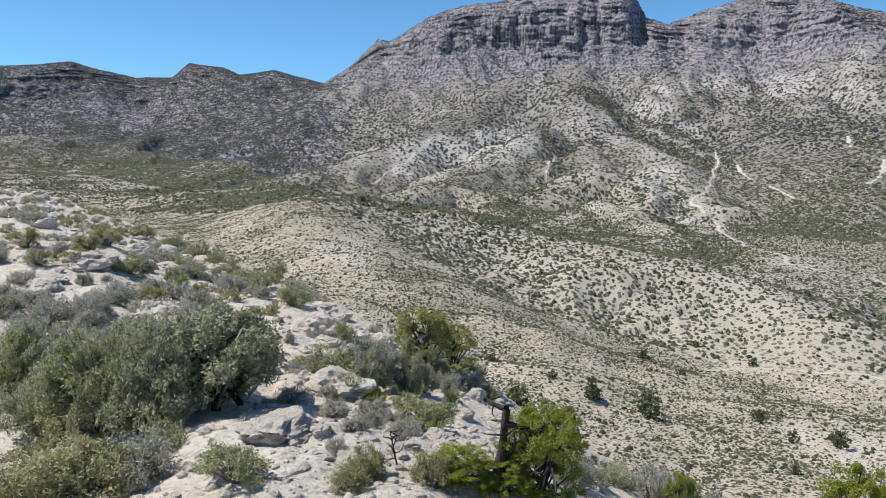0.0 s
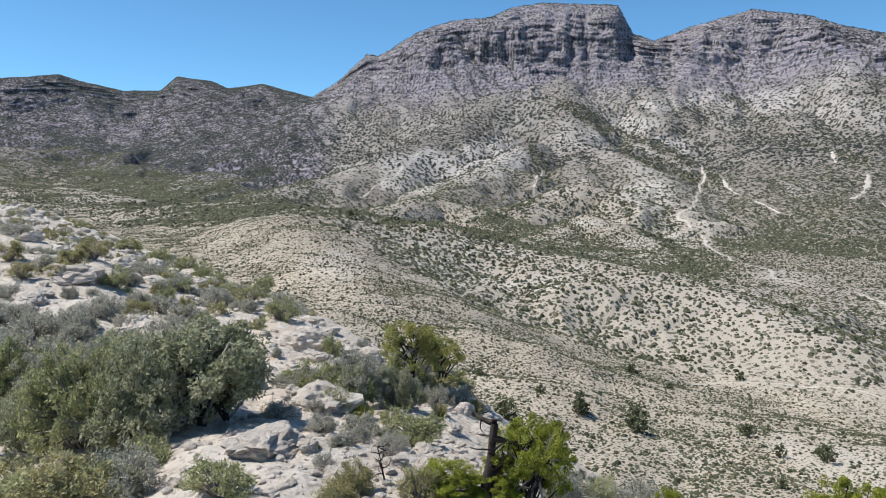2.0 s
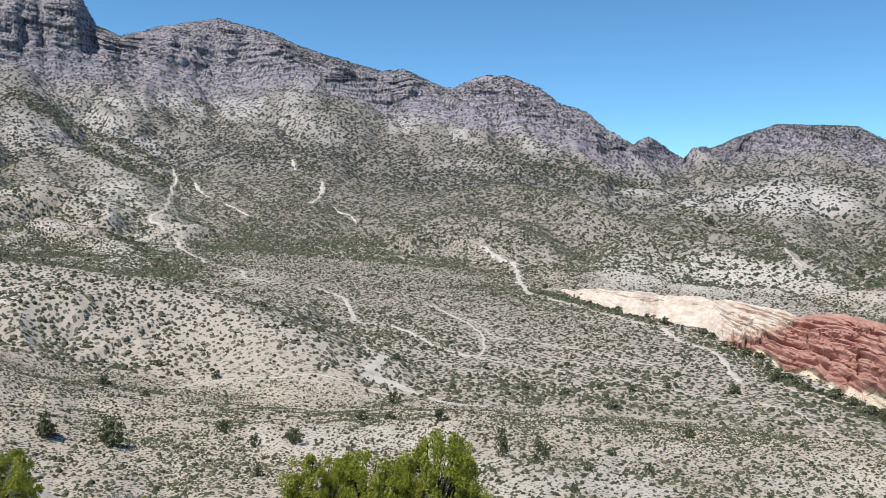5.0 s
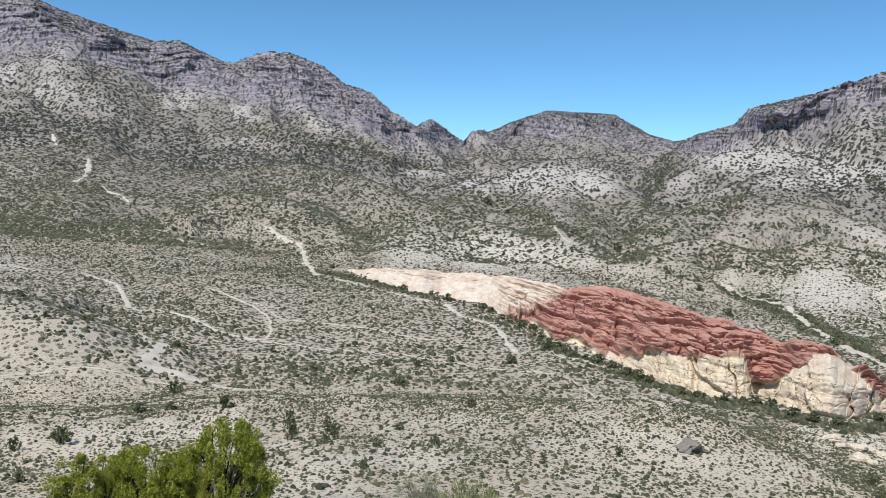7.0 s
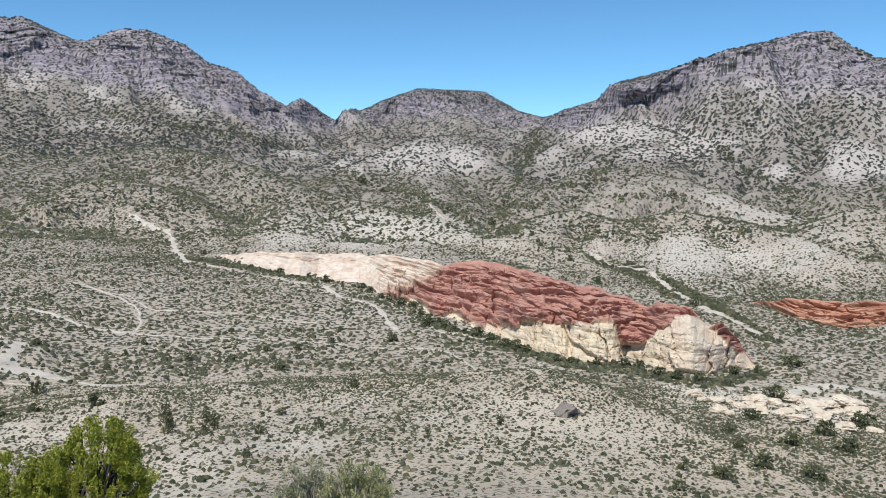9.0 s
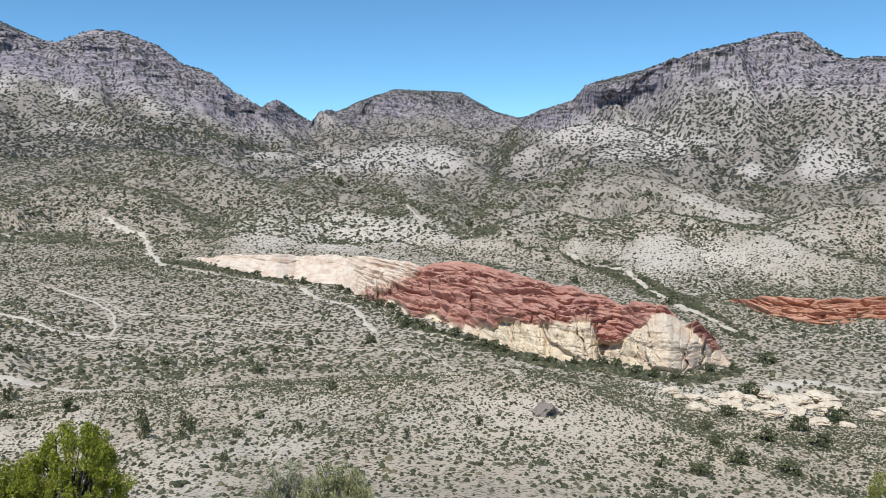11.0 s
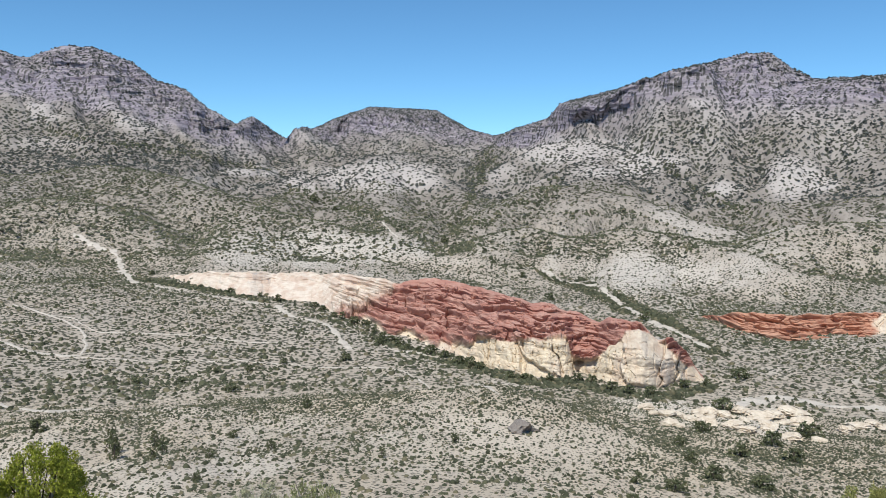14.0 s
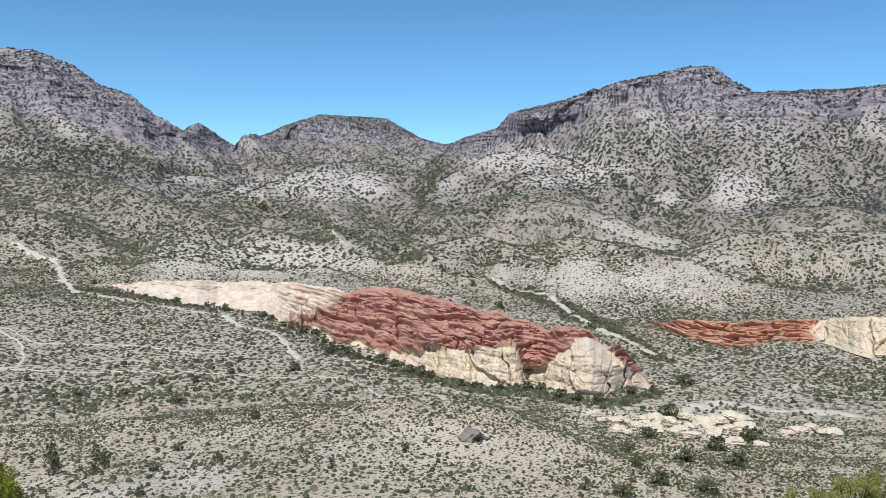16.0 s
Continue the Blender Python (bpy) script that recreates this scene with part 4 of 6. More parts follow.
# ---- sandstone outcrops ----
def outcrop(name, base, top, seam, reach, grit, label, flat_until, cream_from=None, seed=0, orange=0.0, bedding=1.0, broken_from=0.0, notches=()):
    """A long outcrop: its foot on the land (bearing, distance), its crest (bearing, degrees), the seam between pale and red stone and how deep it is."""
    az = np.arange(base[0][0], base[-1][0] + 0.01, 0.06)
    foot_r = np.convolve(np.pad(along(base, az), 14, mode="edge"), np.ones(29) / 29, "valid")
    foot_z = np.array([ground_at(r * math.sin(radians(a)), r * math.cos(radians(a))) for a, r in zip(az, foot_r)]) - 1.0
    ends = smooth(az - az[0], 0, 0.8) * smooth(az[-1] - az, 0, 2.2)
    depth = along(reach, az) * (0.25 + 0.75 * ends)
    back_r = foot_r + depth
    top_el = along(top, az) + grit * 0.16 * fbm(az * 11, 0 * az, 12, seed + 1, 5)
    top_z = back_r * np.tan(np.radians(top_el))
    top_z = foot_z + (top_z - foot_z) * ends
    seam_z = foot_r * np.tan(np.radians(along(seam, az)))
    share = np.clip((seam_z - foot_z) / np.maximum(top_z - foot_z, 1), 0.02, 0.95)
    rows = 130
    t = np.linspace(0, 1, rows)[:, None]
    knee = np.clip(share, 0.05, 0.7)[None, :]
    slab = smooth(flat_until - az + 2.2 * fbm(az * 11 + 0 * t, t * 30, 26, seed + 41, 4) + 6.5 * t, -0.5, 0.5)
    # steep pale foot, then a broken slope back to the crest
    climb = np.where(t < 0.33, knee * t / 0.33, knee + (1 - knee) * (t - 0.33) / 0.67)
    into = np.where(t < 0.33, 0.16 * t / 0.33, 0.16 + 0.84 * ((t - 0.33) / 0.67) ** 0.9)
    climb, into = climb * (1 - slab) + t ** 0.8 * slab, into * (1 - slab) + t * slab
    r = foot_r + depth * into
    z = foot_z + (top_z - foot_z) * climb
    u = np.radians(az)[None, :] * 640 + 0 * t
    hold = ends[None, :] * (1 - smooth(t, 0.9, 1.0)) * smooth(t, 0.0, 0.05)
    w1, w2 = u + 7 * fbm(u, z * 2, 30, seed + 5), z * 2.0 + into * depth * 0.5 + 5 * fbm(u, z, 26, seed + 6)
    red = smooth(climb - share[None, :] + 0.16 * fbm(u, z, 26, seed + 9, 4), -0.02, 0.02) if cream_from is None else 1 - smooth(az[None, :] + 0.5 * fbm(u, z * 2, 12, seed + 9, 3) + 0 * t, cream_from - 0.3, cream_from + 0.3)
    # broken ledges that dip along the outcrop, with hollows and boulders
    dip = w1 * 0.22
    a1, a2, who = cellular(w1 * 0.75, (w2 + dip) * 1.0, 24, seed + 11)
    b1, b2, bw = cellular(w1 * 0.75 + 3 * who, (w2 + dip) * 1.15, 10, seed + 15)
    c1, c2, cw = cellular(w1 * 0.85, (w2 + dip) * 1.3, 4.2, seed + 19)
    ledge = 0
    for high, amp, tilt in ((12.0, 7.0, 0.05), (5.6, 3.4, -0.04), (2.7, 1.2, 0.03)):
        bed = (z - foot_z + into * depth * 0.25 + u * tilt + 0.55 * high * fbm(u, z * 1.5, 34, seed + 3, 4)) / high
        saw = bed - np.floor(bed)
        strong = lattice(np.floor(bed), np.floor(u / (high * 3.5) + 0.8 * fbm(u, z, 20, seed + 47, 2)), seed + 4)
        ledge = ledge + amp * (smooth(saw, 0.0, 0.35) * (1 - smooth(saw, 0.55, 1.0)) - 0.4) * (0.15 + 1.2 * strong)
    push = 5 * (0.4 - a1 * a1) + 9 * (who - 0.5) - 4 * (1 - smooth(a2 - a1, 0, 0.07)) * (who > 0.45)
    push = push + 3.5 * (0.4 - b1 * b1) * bw + 4 * (bw - 0.5) - 2.5 * (1 - smooth(b2 - b1, 0, 0.10)) * (bw > 0.6)
    push = push + 1.2 * (0.4 - c1 * c1) + 1.5 * (cw - 0.5) + bedding * ledge + 3 * fbm(u, z * 2, 30, seed + 8, 4) - 5 * (1 - smooth(b1, 0.12, 0.36)) * (bw > 0.82)
    broken = ledge
    # the pale stone is smoother, split by a few upright joints
    f1, f2, fw = cellular(u * 0.8 + 7 * fbm(u, z, 20, seed + 7), z * 0.3, 22, seed + 23)
    g1, g2, gw = cellular(u + z * 0.3, z * 0.7, 6, seed + 27)
    h1, h2, hw = cellular(u + 4 * fbm(u, z, 16, seed + 33), z * 0.22, 8, seed + 29)
    slit = 3 * (0.5 - h1) - 2.2 * (1 - smooth(h2 - h1, 0, 0.08)) * (hw > 0.6) + 9 * (0.4 - f1 * f1) - 5 * (1 - smooth(f2 - f1, 0, 0.05)) * (fw > 0.5) + 8 * (fw - 0.5) + 2.5 * fbm(u, z, 14, seed + 25, 4) + 1.2 * (0.5 - g1) * gw * 2 - 1.2 * (1 - smooth(g2 - g1, 0, 0.1)) * (gw > 0.5)
    slit = slit + 0.5 * broken * slab + 0.22 * broken
    for where, wide, deep in notches:
        slit = slit - deep * np.exp(-((az - where + 0.06 * fbm(u, z, 9, seed + 45, 3)) / wide) ** 2)
    smoothness = (1 - 0.35 * slab) * (0.45 + 0.55 * smooth(az + 2 * fbm(az * 11, t * 40, 18, seed + 43, 3), broken_from - 2, broken_from + 2))
    push = (push * red + slit * (1 - red)) * grit * smoothness * hold
    r = r - push * 0.85
    z = z + push * 0.45 * (0.4 + 0.6 * red)
    # back side
    back_t = np.linspace(0.1, 1, 8)[:, None]
    r = np.concatenate([r, back_r + back_t * (10 + depth * 0.4)])
    back_ground = np.array([ground_at(q * math.sin(radians(a)), q * math.cos(radians(a))) for a, q in zip(az, r[-1])]) - 2.0
    z = np.concatenate([z, top_z * (1 - back_t ** 1.5) + back_ground * back_t ** 1.5])
    a = np.radians(az)[None, :]
    verts = np.stack([r * np.sin(a), r * np.cos(a), z], axis=-1).reshape(-1, 3)
    n_r, n_c = r.shape
    idx = np.arange(n_r * n_c).reshape(n_r, n_c)
    quads = np.stack([idx[:-1, :-1], idx[1:, :-1], idx[1:, 1:], idx[:-1, 1:]], axis=-1).reshape(-1, 4)
    cream = np.concatenate([1 - red, np.repeat(1 - red[-1:], 8, axis=0)])
    cream = np.maximum(cream, np.concatenate([slab + 0 * t, np.repeat(slab[-1:], 8, axis=0)]) if cream_from is None else 0)
    tan = np.clip(fbm(np.concatenate([u, np.repeat(u[-1:], 8, axis=0)]), z, 25, seed + 31, 3) * 0.8, 0, 1)
    if cream_from is None:
        tan = np.maximum(tan, np.concatenate([slab + 0 * t, np.repeat(slab[-1:], 8, axis=0)]) * 0.8)
    root = tagged(new(name), label, "rock outcrop")
    pale = cream.ravel()[quads].mean(axis=1) > 0.5
    low = np.broadcast_to(np.concatenate([slab + 0 * t, np.repeat(slab[-1:], 8, axis=0)]) > 0.5, cream.shape).ravel()[quads].mean(axis=1) > 0.5
    for piece, mask, words in (("red_stone", ~pale, "broken red sandstone ledges"), ("cream_cliff", pale & ~low, "jointed cream sandstone cliff"), ("cream_slab", pale & low, "smooth pale sandstone slabs")):
        if mask.sum() < 20:
            continue
        used, index = np.unique(quads[mask], return_inverse=True)
        me = mesh_from(piece, verts[used], index.reshape(-1, 4), SANDSTONE, False)
        paint(me, "cover", (cream.ravel()[used], tan.ravel()[used], orange + 0 * used))
        ob = new(piece, me)
        ob.parent = root
        tagged(ob, words)
    return root


RED_FOOT = ((45.9, -5.77), (46.8, -6.19), (48.9, -6.81), (51.6, -7.57), (53.0, -7.4), (54.3, -7.9), (56.4, -7.98), (57.7, -9.13), (60.1, -9.82), (60.9, -10.6), (63.4, -11.23), (66.3, -11.71), (67.9, -12.5), (70, -13.11), (72.4, -13.32), (74.5, -13.33), (76.5, -13.28), (77.7, -13.61), (80.4, -13.76), (81.7, -13.52), (82.7, -12.99), (84.5, -13))
RED_TOP = ((45.9, -5.61), (46.9, -5.8), (48.9, -5.71), (51.6, -5.78), (55.2, -5.85), (58.4, -6.06), (62.5, -6.59), (65, -6.35), (67.9, -6.83), (70.4, -7.62), (72, -7.92), (73.6, -8.21), (75.2, -8.65), (76.8, -9.24), (77.6, -8.9), (79.7, -9.29), (80.7, -10.22), (81.7, -10.44), (83, -10.75), (84.1, -11.75), (84.5, -12.66))
RED_SEAM = ((45.9, -5.61), (57.2, -7.1), (57.7, -9.21), (60.9, -10.88), (63.8, -11.23), (66.3, -11.14), (68.3, -10.72), (70.4, -10.77), (72.4, -11.05), (74.4, -11.19), (75.05, -12.5), (75.6, -12.5), (77.2, -11.75), (78.4, -11.11), (80, -10.69), (81.3, -11.1), (82.5, -11.9), (83.4, -12.2), (84.5, -12.4))
outcrop("sandstone_outcrop", sight(RED_FOOT), RED_TOP, RED_SEAM,
        ((45.9, 12), (52, 45), (60, 90), (68, 100), (76, 70), (80, 45), (84.4, 14)),
        1.0, "layered red sandstone outcrop with cream stone along its foot", 57.3, seed=300, broken_from=58.0, notches=((75.4, 0.7, 11), (81.8, 0.25, 3), (68.0, 0.35, 5), (71.3, 0.2, 4)))
outcrop("sandstone_outcrop", sight(((83.5, -8.58), (85.8, -9.63), (89.2, -10), (92.7, -9.44), (94.4, -9.12), (95.8, -9.26), (96.8, -9.82), (98.6, -9.99), (101.1, -9.72))),
        ((83.5, -8.5), (85.8, -8.2), (89.1, -8.25), (93, -7.78), (94.4, -7.54), (98.5, -7.38), (101, -7.1)), ((83, -20), (103, -20)),
        ((83.7, 14), (88, 40), (103, 60)), 1.1, "orange-red sandstone outcrop with a cream end", 70, cream_from=94.4, seed=400, orange=1.0, bedding=0.9)


# ---- scrub, far and near: too many to count ----
def clump(rng, sides, rings):
    """A rough little dome: rings of points under an apex, open below."""
    verts, faces = [(rng.uniform(-0.2, 0.2), rng.uniform(-0.2, 0.2), rng.uniform(0.85, 1.2))], []
    for k in range(rings):
        t = (k + 1) / rings
        for i in range(sides):
            a, d = (i + 0.5 * k) / sides * math.tau, math.sin(t * 1.75) * rng.uniform(0.65, 1.25)
            verts.append((d * math.cos(a), d * math.sin(a), math.cos(t * 1.6) * rng.uniform(0.75, 1.2) - 0.15 * t + (0.38 if rings == 1 else 0)))
    for i in range(sides):
        j = (i + 1) % sides
        faces.append((0, 1 + i, 1 + j))
        for k in range(rings - 1):
            p, q = 1 + k * sides, 1 + (k + 1) * sides
            faces += [(p + i, q + i, q + j), (p + i, q + j, p + j)]
    return verts, faces


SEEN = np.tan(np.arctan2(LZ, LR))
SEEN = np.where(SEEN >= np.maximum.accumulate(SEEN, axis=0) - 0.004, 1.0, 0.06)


def scatter(name, n, s_lo, s_hi, sizes, seed, density, label, flat=0.8, sides=5, rings=2, material=None):
    rng = np.random.default_rng(seed)
    cols = int(133.6 / STEP)
    sub = (LS[:-1, :cols] >= s_lo) & (LS[:-1, :cols] < s_hi)
    area = np.maximum(np.diff(LR, axis=0)[:, :cols], 0.02) * LR[:-1, :cols]
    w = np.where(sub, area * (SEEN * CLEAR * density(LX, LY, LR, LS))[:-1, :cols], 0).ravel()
    pick = rng.choice(w.size, n, p=w / w.sum())
    i, j = np.unravel_index(pick, sub.shape)
    u, v = rng.random(n), rng.random(n)

    def at(A):
        return (A[i, j] * (1 - u) + A[i + 1, j] * u) * (1 - v) + (A[i, j + 1] * (1 - u) + A[i + 1, j + 1] * u) * v
    x, y, z = at(LX), at(LY), at(LZ)
    size = sizes[0] * (sizes[1] / sizes[0]) ** (rng.random(n) ** 1.35)
    made = [clump(rng, sides, rings) for _ in range(14)]
    temps, faces = [m[0] for m in made], np.array(made[0][1])
    which = rng.integers(0, 14, n)
    turn = rng.random(n) * 6.283
    base = np.array(temps)[which]
    c, sn = np.cos(turn)[:, None], np.sin(turn)[:, None]
    tall = flat * rng.uniform(0.7, 1.25, n)
    px = (base[:, :, 0] * c - base[:, :, 1] * sn) * size[:, None] + x[:, None]
    py = (base[:, :, 0] * sn + base[:, :, 1] * c) * size[:, None] + y[:, None]
    pz = base[:, :, 2] * (size * tall)[:, None] + z[:, None]
    verts = np.stack([px, py, pz], axis=-1).reshape(-1, 3)
    m = base.shape[1]
    tri = (faces[None] + (np.arange(n) * m)[:, None, None]).reshape(-1, 3)
    ob = new(name, mesh_from(name, verts, tri, material or SCRUB))
    return tagged(ob, label, "shrubs", kind="stuff")


def by_cover(x, y, r, s):
    return (1 + 2.4 * smooth(24 - np.degrees(np.arctan2(x, y)), 0, 8)) * (0.3 + 1.1 * GREEN) * (0.5 + np.clip(fbm(x, y, 90, 131, 4) + 0.4, 0, 1.4))


def by_slope(x, y, r, s):
    return (0.75 + 0.7 * GREEN) * (1 - 0.25 * ROCK) * np.clip(0.9 + 0.5 * fbm(x, y, 160, 137, 4), 0.4, 1.7) * np.clip(2600 / r, 0.6, 2.0) * (1 + 3.5 * smooth(-np.degrees(np.arctan2(x, y)), 7, 11))


scatter("slope_scrub", 80000, 1.75, 4.0, (0.30, 0.80), 201, lambda x, y, r, s: np.clip(r / 330, 0.45, 1.3) * np.clip(0.7 + fbm(x, y, 25, 139), 0.2, 2) * (0.22 + 1.5 * GREEN),
        "low grey-green desert shrubs dotting the stony slope", 0.95, 4, 1)
scatter("slope_scrub", 9000, 1.8, 4.0, (0.5, 1.15), 202, lambda x, y, r, s: 0.4 + 1.2 * GREEN, "larger dark green shrubs dotting the stony slope", 0.9, 5, 2)
scatter("valley_scrub", 95000, 4.0, 6.0, (0.85, 2.1), 203, by_cover, "grey-green desert shrubs across the valley floor", 0.95, 4, 1)
scatter("valley_scrub", 9000, 4.0, 6.0, (1.4, 2.8), 206, by_cover, "larger dark green bushes across the valley floor", 0.9, 5, 2)
scatter("hill_scrub", 75000, 5.9, 7.0, (1.8, 4.1), 204, by_slope, "dark junipers and shrubs on the foothills", 0.9, 4, 1)
scatter("stream_trees", 7000, 4.6, 8.0, (1.6, 4.2), 207, lambda x, y, r, s: DRAIN ** 2 * np.clip(r / 1500, 0.4, 1.2), "dark green trees crowded along the dry stream beds", 1.0, 5, 2)
scatter("wash_bushes", 3200, 3.9, 5.6, (1.0, 2.6), 208, lambda x, y, r, s: DRAIN ** 2 * smooth(np.degrees(np.arctan2(x, y)), 42, 45), "dark green bushes crowded along the foot of the rocks", 0.9, 5, 2)
scatter("mountain_scrub", 88000, 7.0, 9.0, (2.6, 5.4), 205, by_slope, "dark junipers on the mountain slopes", 0.9, 4, 1, FAR_TREES)


def tree_model(seed, tall):
    """A small wild tree or big bush, one metre wide: a trunk and a crown of leafy clumps."""
    rng = np.random.default_rng(seed)
    root = new("juniper")
    tagged(root, "dark green juniper standing in desert scrub", "tree", "junipers in the valley")
    verts, faces = [], []
    for k, (h, w) in enumerate(((-0.1, 0.07), (0.35 * tall, 0.05), (0.8 * tall, 0.015))):
        for i in range(5):
            a = i / 5 * math.tau
            verts.append((w * math.cos(a), w * math.sin(a), h))
    faces = [(k * 5 + i, k * 5 + (i + 1) % 5, k * 5 + 5 + (i + 1) % 5, k * 5 + 5 + i) for k in (0, 1) for i in range(5)]
    trunk = new("trunk", mesh_from("trunk", verts, faces, WOOD))
    trunk.parent = root
    centres, spread = [], []
    for i in range(26):
        h = rng.uniform(0.08, 0.92)
        d = 0.42 * math.sqrt(max(0.04, 1 - (abs(h - 0.35) / 0.62) ** 2)) * rng.uniform(0.35, 1.1)
        centres.append((d * math.cos(i * 2.4), d * math.sin(i * 2.4), h * tall))
        spread.append(rng.uniform(0.09, 0.17))
    which = rng.integers(0, 26, 420)
    off = rng.normal(0, 1, (420, 3))
    off /= np.linalg.norm(off, axis=1)[:, None]
    mid = np.array(centres)[which] + off * (np.array(spread)[which] * rng.random(420) ** 0.4)[:, None]
    mid[:, 2] = np.maximum(mid[:, 2], 0.02)
    corners = mid[:, None, :] + rng.normal(0, 0.055, (420, 3, 3))
    crown = new("crown", mesh_from("crown", corners.reshape(-1, 3), np.arange(1260).reshape(-1, 3), TREE_LEAVES, False))
    crown.parent = root
    return root


TREE_LEAVES = simple_plant("juniper_crown", (0.055, 0.066, 0.032), (0.125, 0.14, 0.075), (0.17, 0.17, 0.09))
WOOD = Graph("weathered_wood").done((0.10, 0.085, 0.07))
WILD = [tree_model(900 + i, (0.8, 1.0, 1.25, 0.7)[i]) for i in range(4)]
random.seed(3)


def stand(rows):
    """Each row: bearing, distance, width and height in metres."""
    for n, (az, r, wide, tall) in enumerate(rows):
        k = min(range(4), key=lambda i: abs((0.8, 1.0, 1.25, 0.7)[i] - tall / wide) + 0.3 * random.random())
        x, y = r * math.sin(radians(az)), r * math.cos(radians(az))
        copy_thing(WILD[k], Matrix.Translation((x, y, ground_at(x, y) - 0.1)) @ pose(0, 0, 0, 0, 0, random.uniform(0, 360)) @ Matrix.Diagonal((wide, wide, tall / (0.8, 1.0, 1.25, 0.7)[k], 1)))


for line in (((52.4, -7.48, 7.2, 4.4), (53.2, -7.22, 8, 4.5), (54, -7.44, 6.3, 5.4), (53.6, -7.83, 10.6, 6.8), (56.2, -8.3, 9.8, 4.8), (56.8, -8.51, 8.7, 5), (57.6, -9.05, 6.9, 4.4), (58.2, -9.27, 7.1, 7.2), (59, -9.56, 10.1, 6.8), (59.9, -9.66, 10, 4.7), (60.5, -10.27, 7.5, 6.2), (61.1, -10.72, 9.7, 7), (61.7, -10.89, 10.4, 4.3), (62.3, -11.22, 9, 6.4), (62.9, -11.39, 8.5, 4.6), (63.8, -11.55, 8.4, 4.3), (64.6, -11.79, 10.7, 7), (65.6, -12.03, 8.7, 5.1), (66.7, -12.43, 10.5, 6), (67.5, -12.62, 10.4, 7), (68.3, -12.81, 8.5, 5.4), (60.9, -11.08, 9, 5.5)),
             ((70.4, -13.38, 6.8, 5.1), (71.6, -13.54, 10.1, 4.2), (73.3, -13.61, 6.2, 6.2), (75.3, -13.49, 7.4, 5.9), (76.3, -13.6, 8.4, 5.2), (77.7, -13.92, 11, 4.7), (78.9, -14.13, 8.1, 4.7), (80.4, -14.07, 9.2, 5), (82.7, -13.56, 7.8, 6.6), (84.2, -13.33, 7.6, 6), (48.7, -6.65, 10.5, 4.4), (47.8, -6.34, 6.3, 4.8), (50.4, -7.22, 9.8, 6.2), (45.2, -5.74, 7.2, 5.2))):
    stand([(a, r - 2, w, h) for (a, r), (_, _, w, h) in zip(sight([q[:2] for q in line]), line)])
stand(((42.4, 268, 5.5, 8.4), (45.1, 269, 3.8, 5.8), (44.9, 240, 3.0, 3.9), (34.4, 459, 7.9, 7.5), (66.4, 238, 3.0, 3.5), (61.0, 211, 2.7, 3.1), (47.8, 191, 3.0, 2.8), (50.4, 273, 3.4, 3.1), (79.6, 223, 3.5, 4.0), (83.3, 283, 5.8, 4.2), (82.5, 338, 5.3, 4.4), (85.3, 475, 14.9, 7.8), (84.0, 393, 9.3, 5.8), (86.5, 336, 10.6, 6.1), (88.5, 372, 10.5, 6.1), (84.8, 258, 7.3, 4.2), (82.3, 221, 7.0, 3.6), (88.0, 260, 8.2, 4.7), (86.3, 569, 14.3, 7.5)))
stand(((89.9, 351, 9.4, 5.2), (79.3, 183, 4.3, 2.4), (90.8, 407, 12.8, 7.4), (75.4, 748, 10.6, 8.6), (77.7, 733, 11.5, 8.4), (80.0, 784, 13.6, 9.0), (73.3, 881, 11.1, 8.7), (71.3, 1003, 9.5, 7.4), (68.5, 1073, 10.1, 7.9), (65.6, 1312, 14.4, 10.8), (66.0, 1504, 16.5, 12.4), (67.0, 1233, 13.6, 10.1), (68.0, 1281, 12.1, 9.5), (56.2, 1673, 18.4, 12.4), (57.8, 1576, 17.3, 11.7),))
stand(((11.0, 283, 6.7, 7.9), (14.7, 288, 6.8, 8.5), (27.1, 284, 4.9, 5.1), (42.5, 260, 4.5, 6.4), (45.6, 253, 4.0, 5.0), (22.3, 305, 4.3, 4.5), (32.1, 336, 6.9, 4.4), (34.2, 331, 5.2, 3.8), (48.7, 233, 2.9, 3.1), (53.0, 237, 3.4, 3.5), (55.6, 317, 4.0, 3.7), (14.4, 436, 5.5, 4.3), (50.3, 494, 8.5, 4.9), (37.9, 322, 7.6, 5.8), (58.4, 566, 8.9, 5.6), (31.4, 261, 3.3, 3.9), (24.5, 274, 4.3, 4.5), (26.4, 547, 5.2, 4.0), (34.5, 542, 6.0, 4.0), (44.0, 530, 5.8, 3.9), (46.9, 526, 5.8, 4.3),))
stand(((49.3, 543, 5.1, 4.0), (39.9, 541, 5.1, 4.0), (41.1, 566, 5.3, 4.2), (51.6, 544, 6.0, 4.5), (54.0, 563, 6.2, 4.2),))
stand(((15.1, 275, 8.7, 8.6), (11.1, 282, 5.8, 6.0), (22.5, 298, 5.2, 4.9), (27.4, 277, 6.1, 5.9), (24.8, 221, 3.5, 2.9), (17.2, 412, 4.5, 3.4), (8.1, 304, 4.3, 3.0), (14.6, 444, 7.0, 5.1), (5.6, 20, 0.8, 0.6), (3.7, 316, 4.5, 3.6), (24.9, 630, 7.9, 4.1), (21.8, 488, 5.4, 4.0), (18.1, 510, 5.6, 3.8), (-8.3, 935, 17.6, 7.7), (-8.9, 803, 10.1, 5.3), (-5.9, 671, 8.4, 4.4), (-2.6, 704, 7.7, 4.6),))
for src in WILD:
    for ob in (*src.children, src):
        bpy.data.objects.remove(ob)


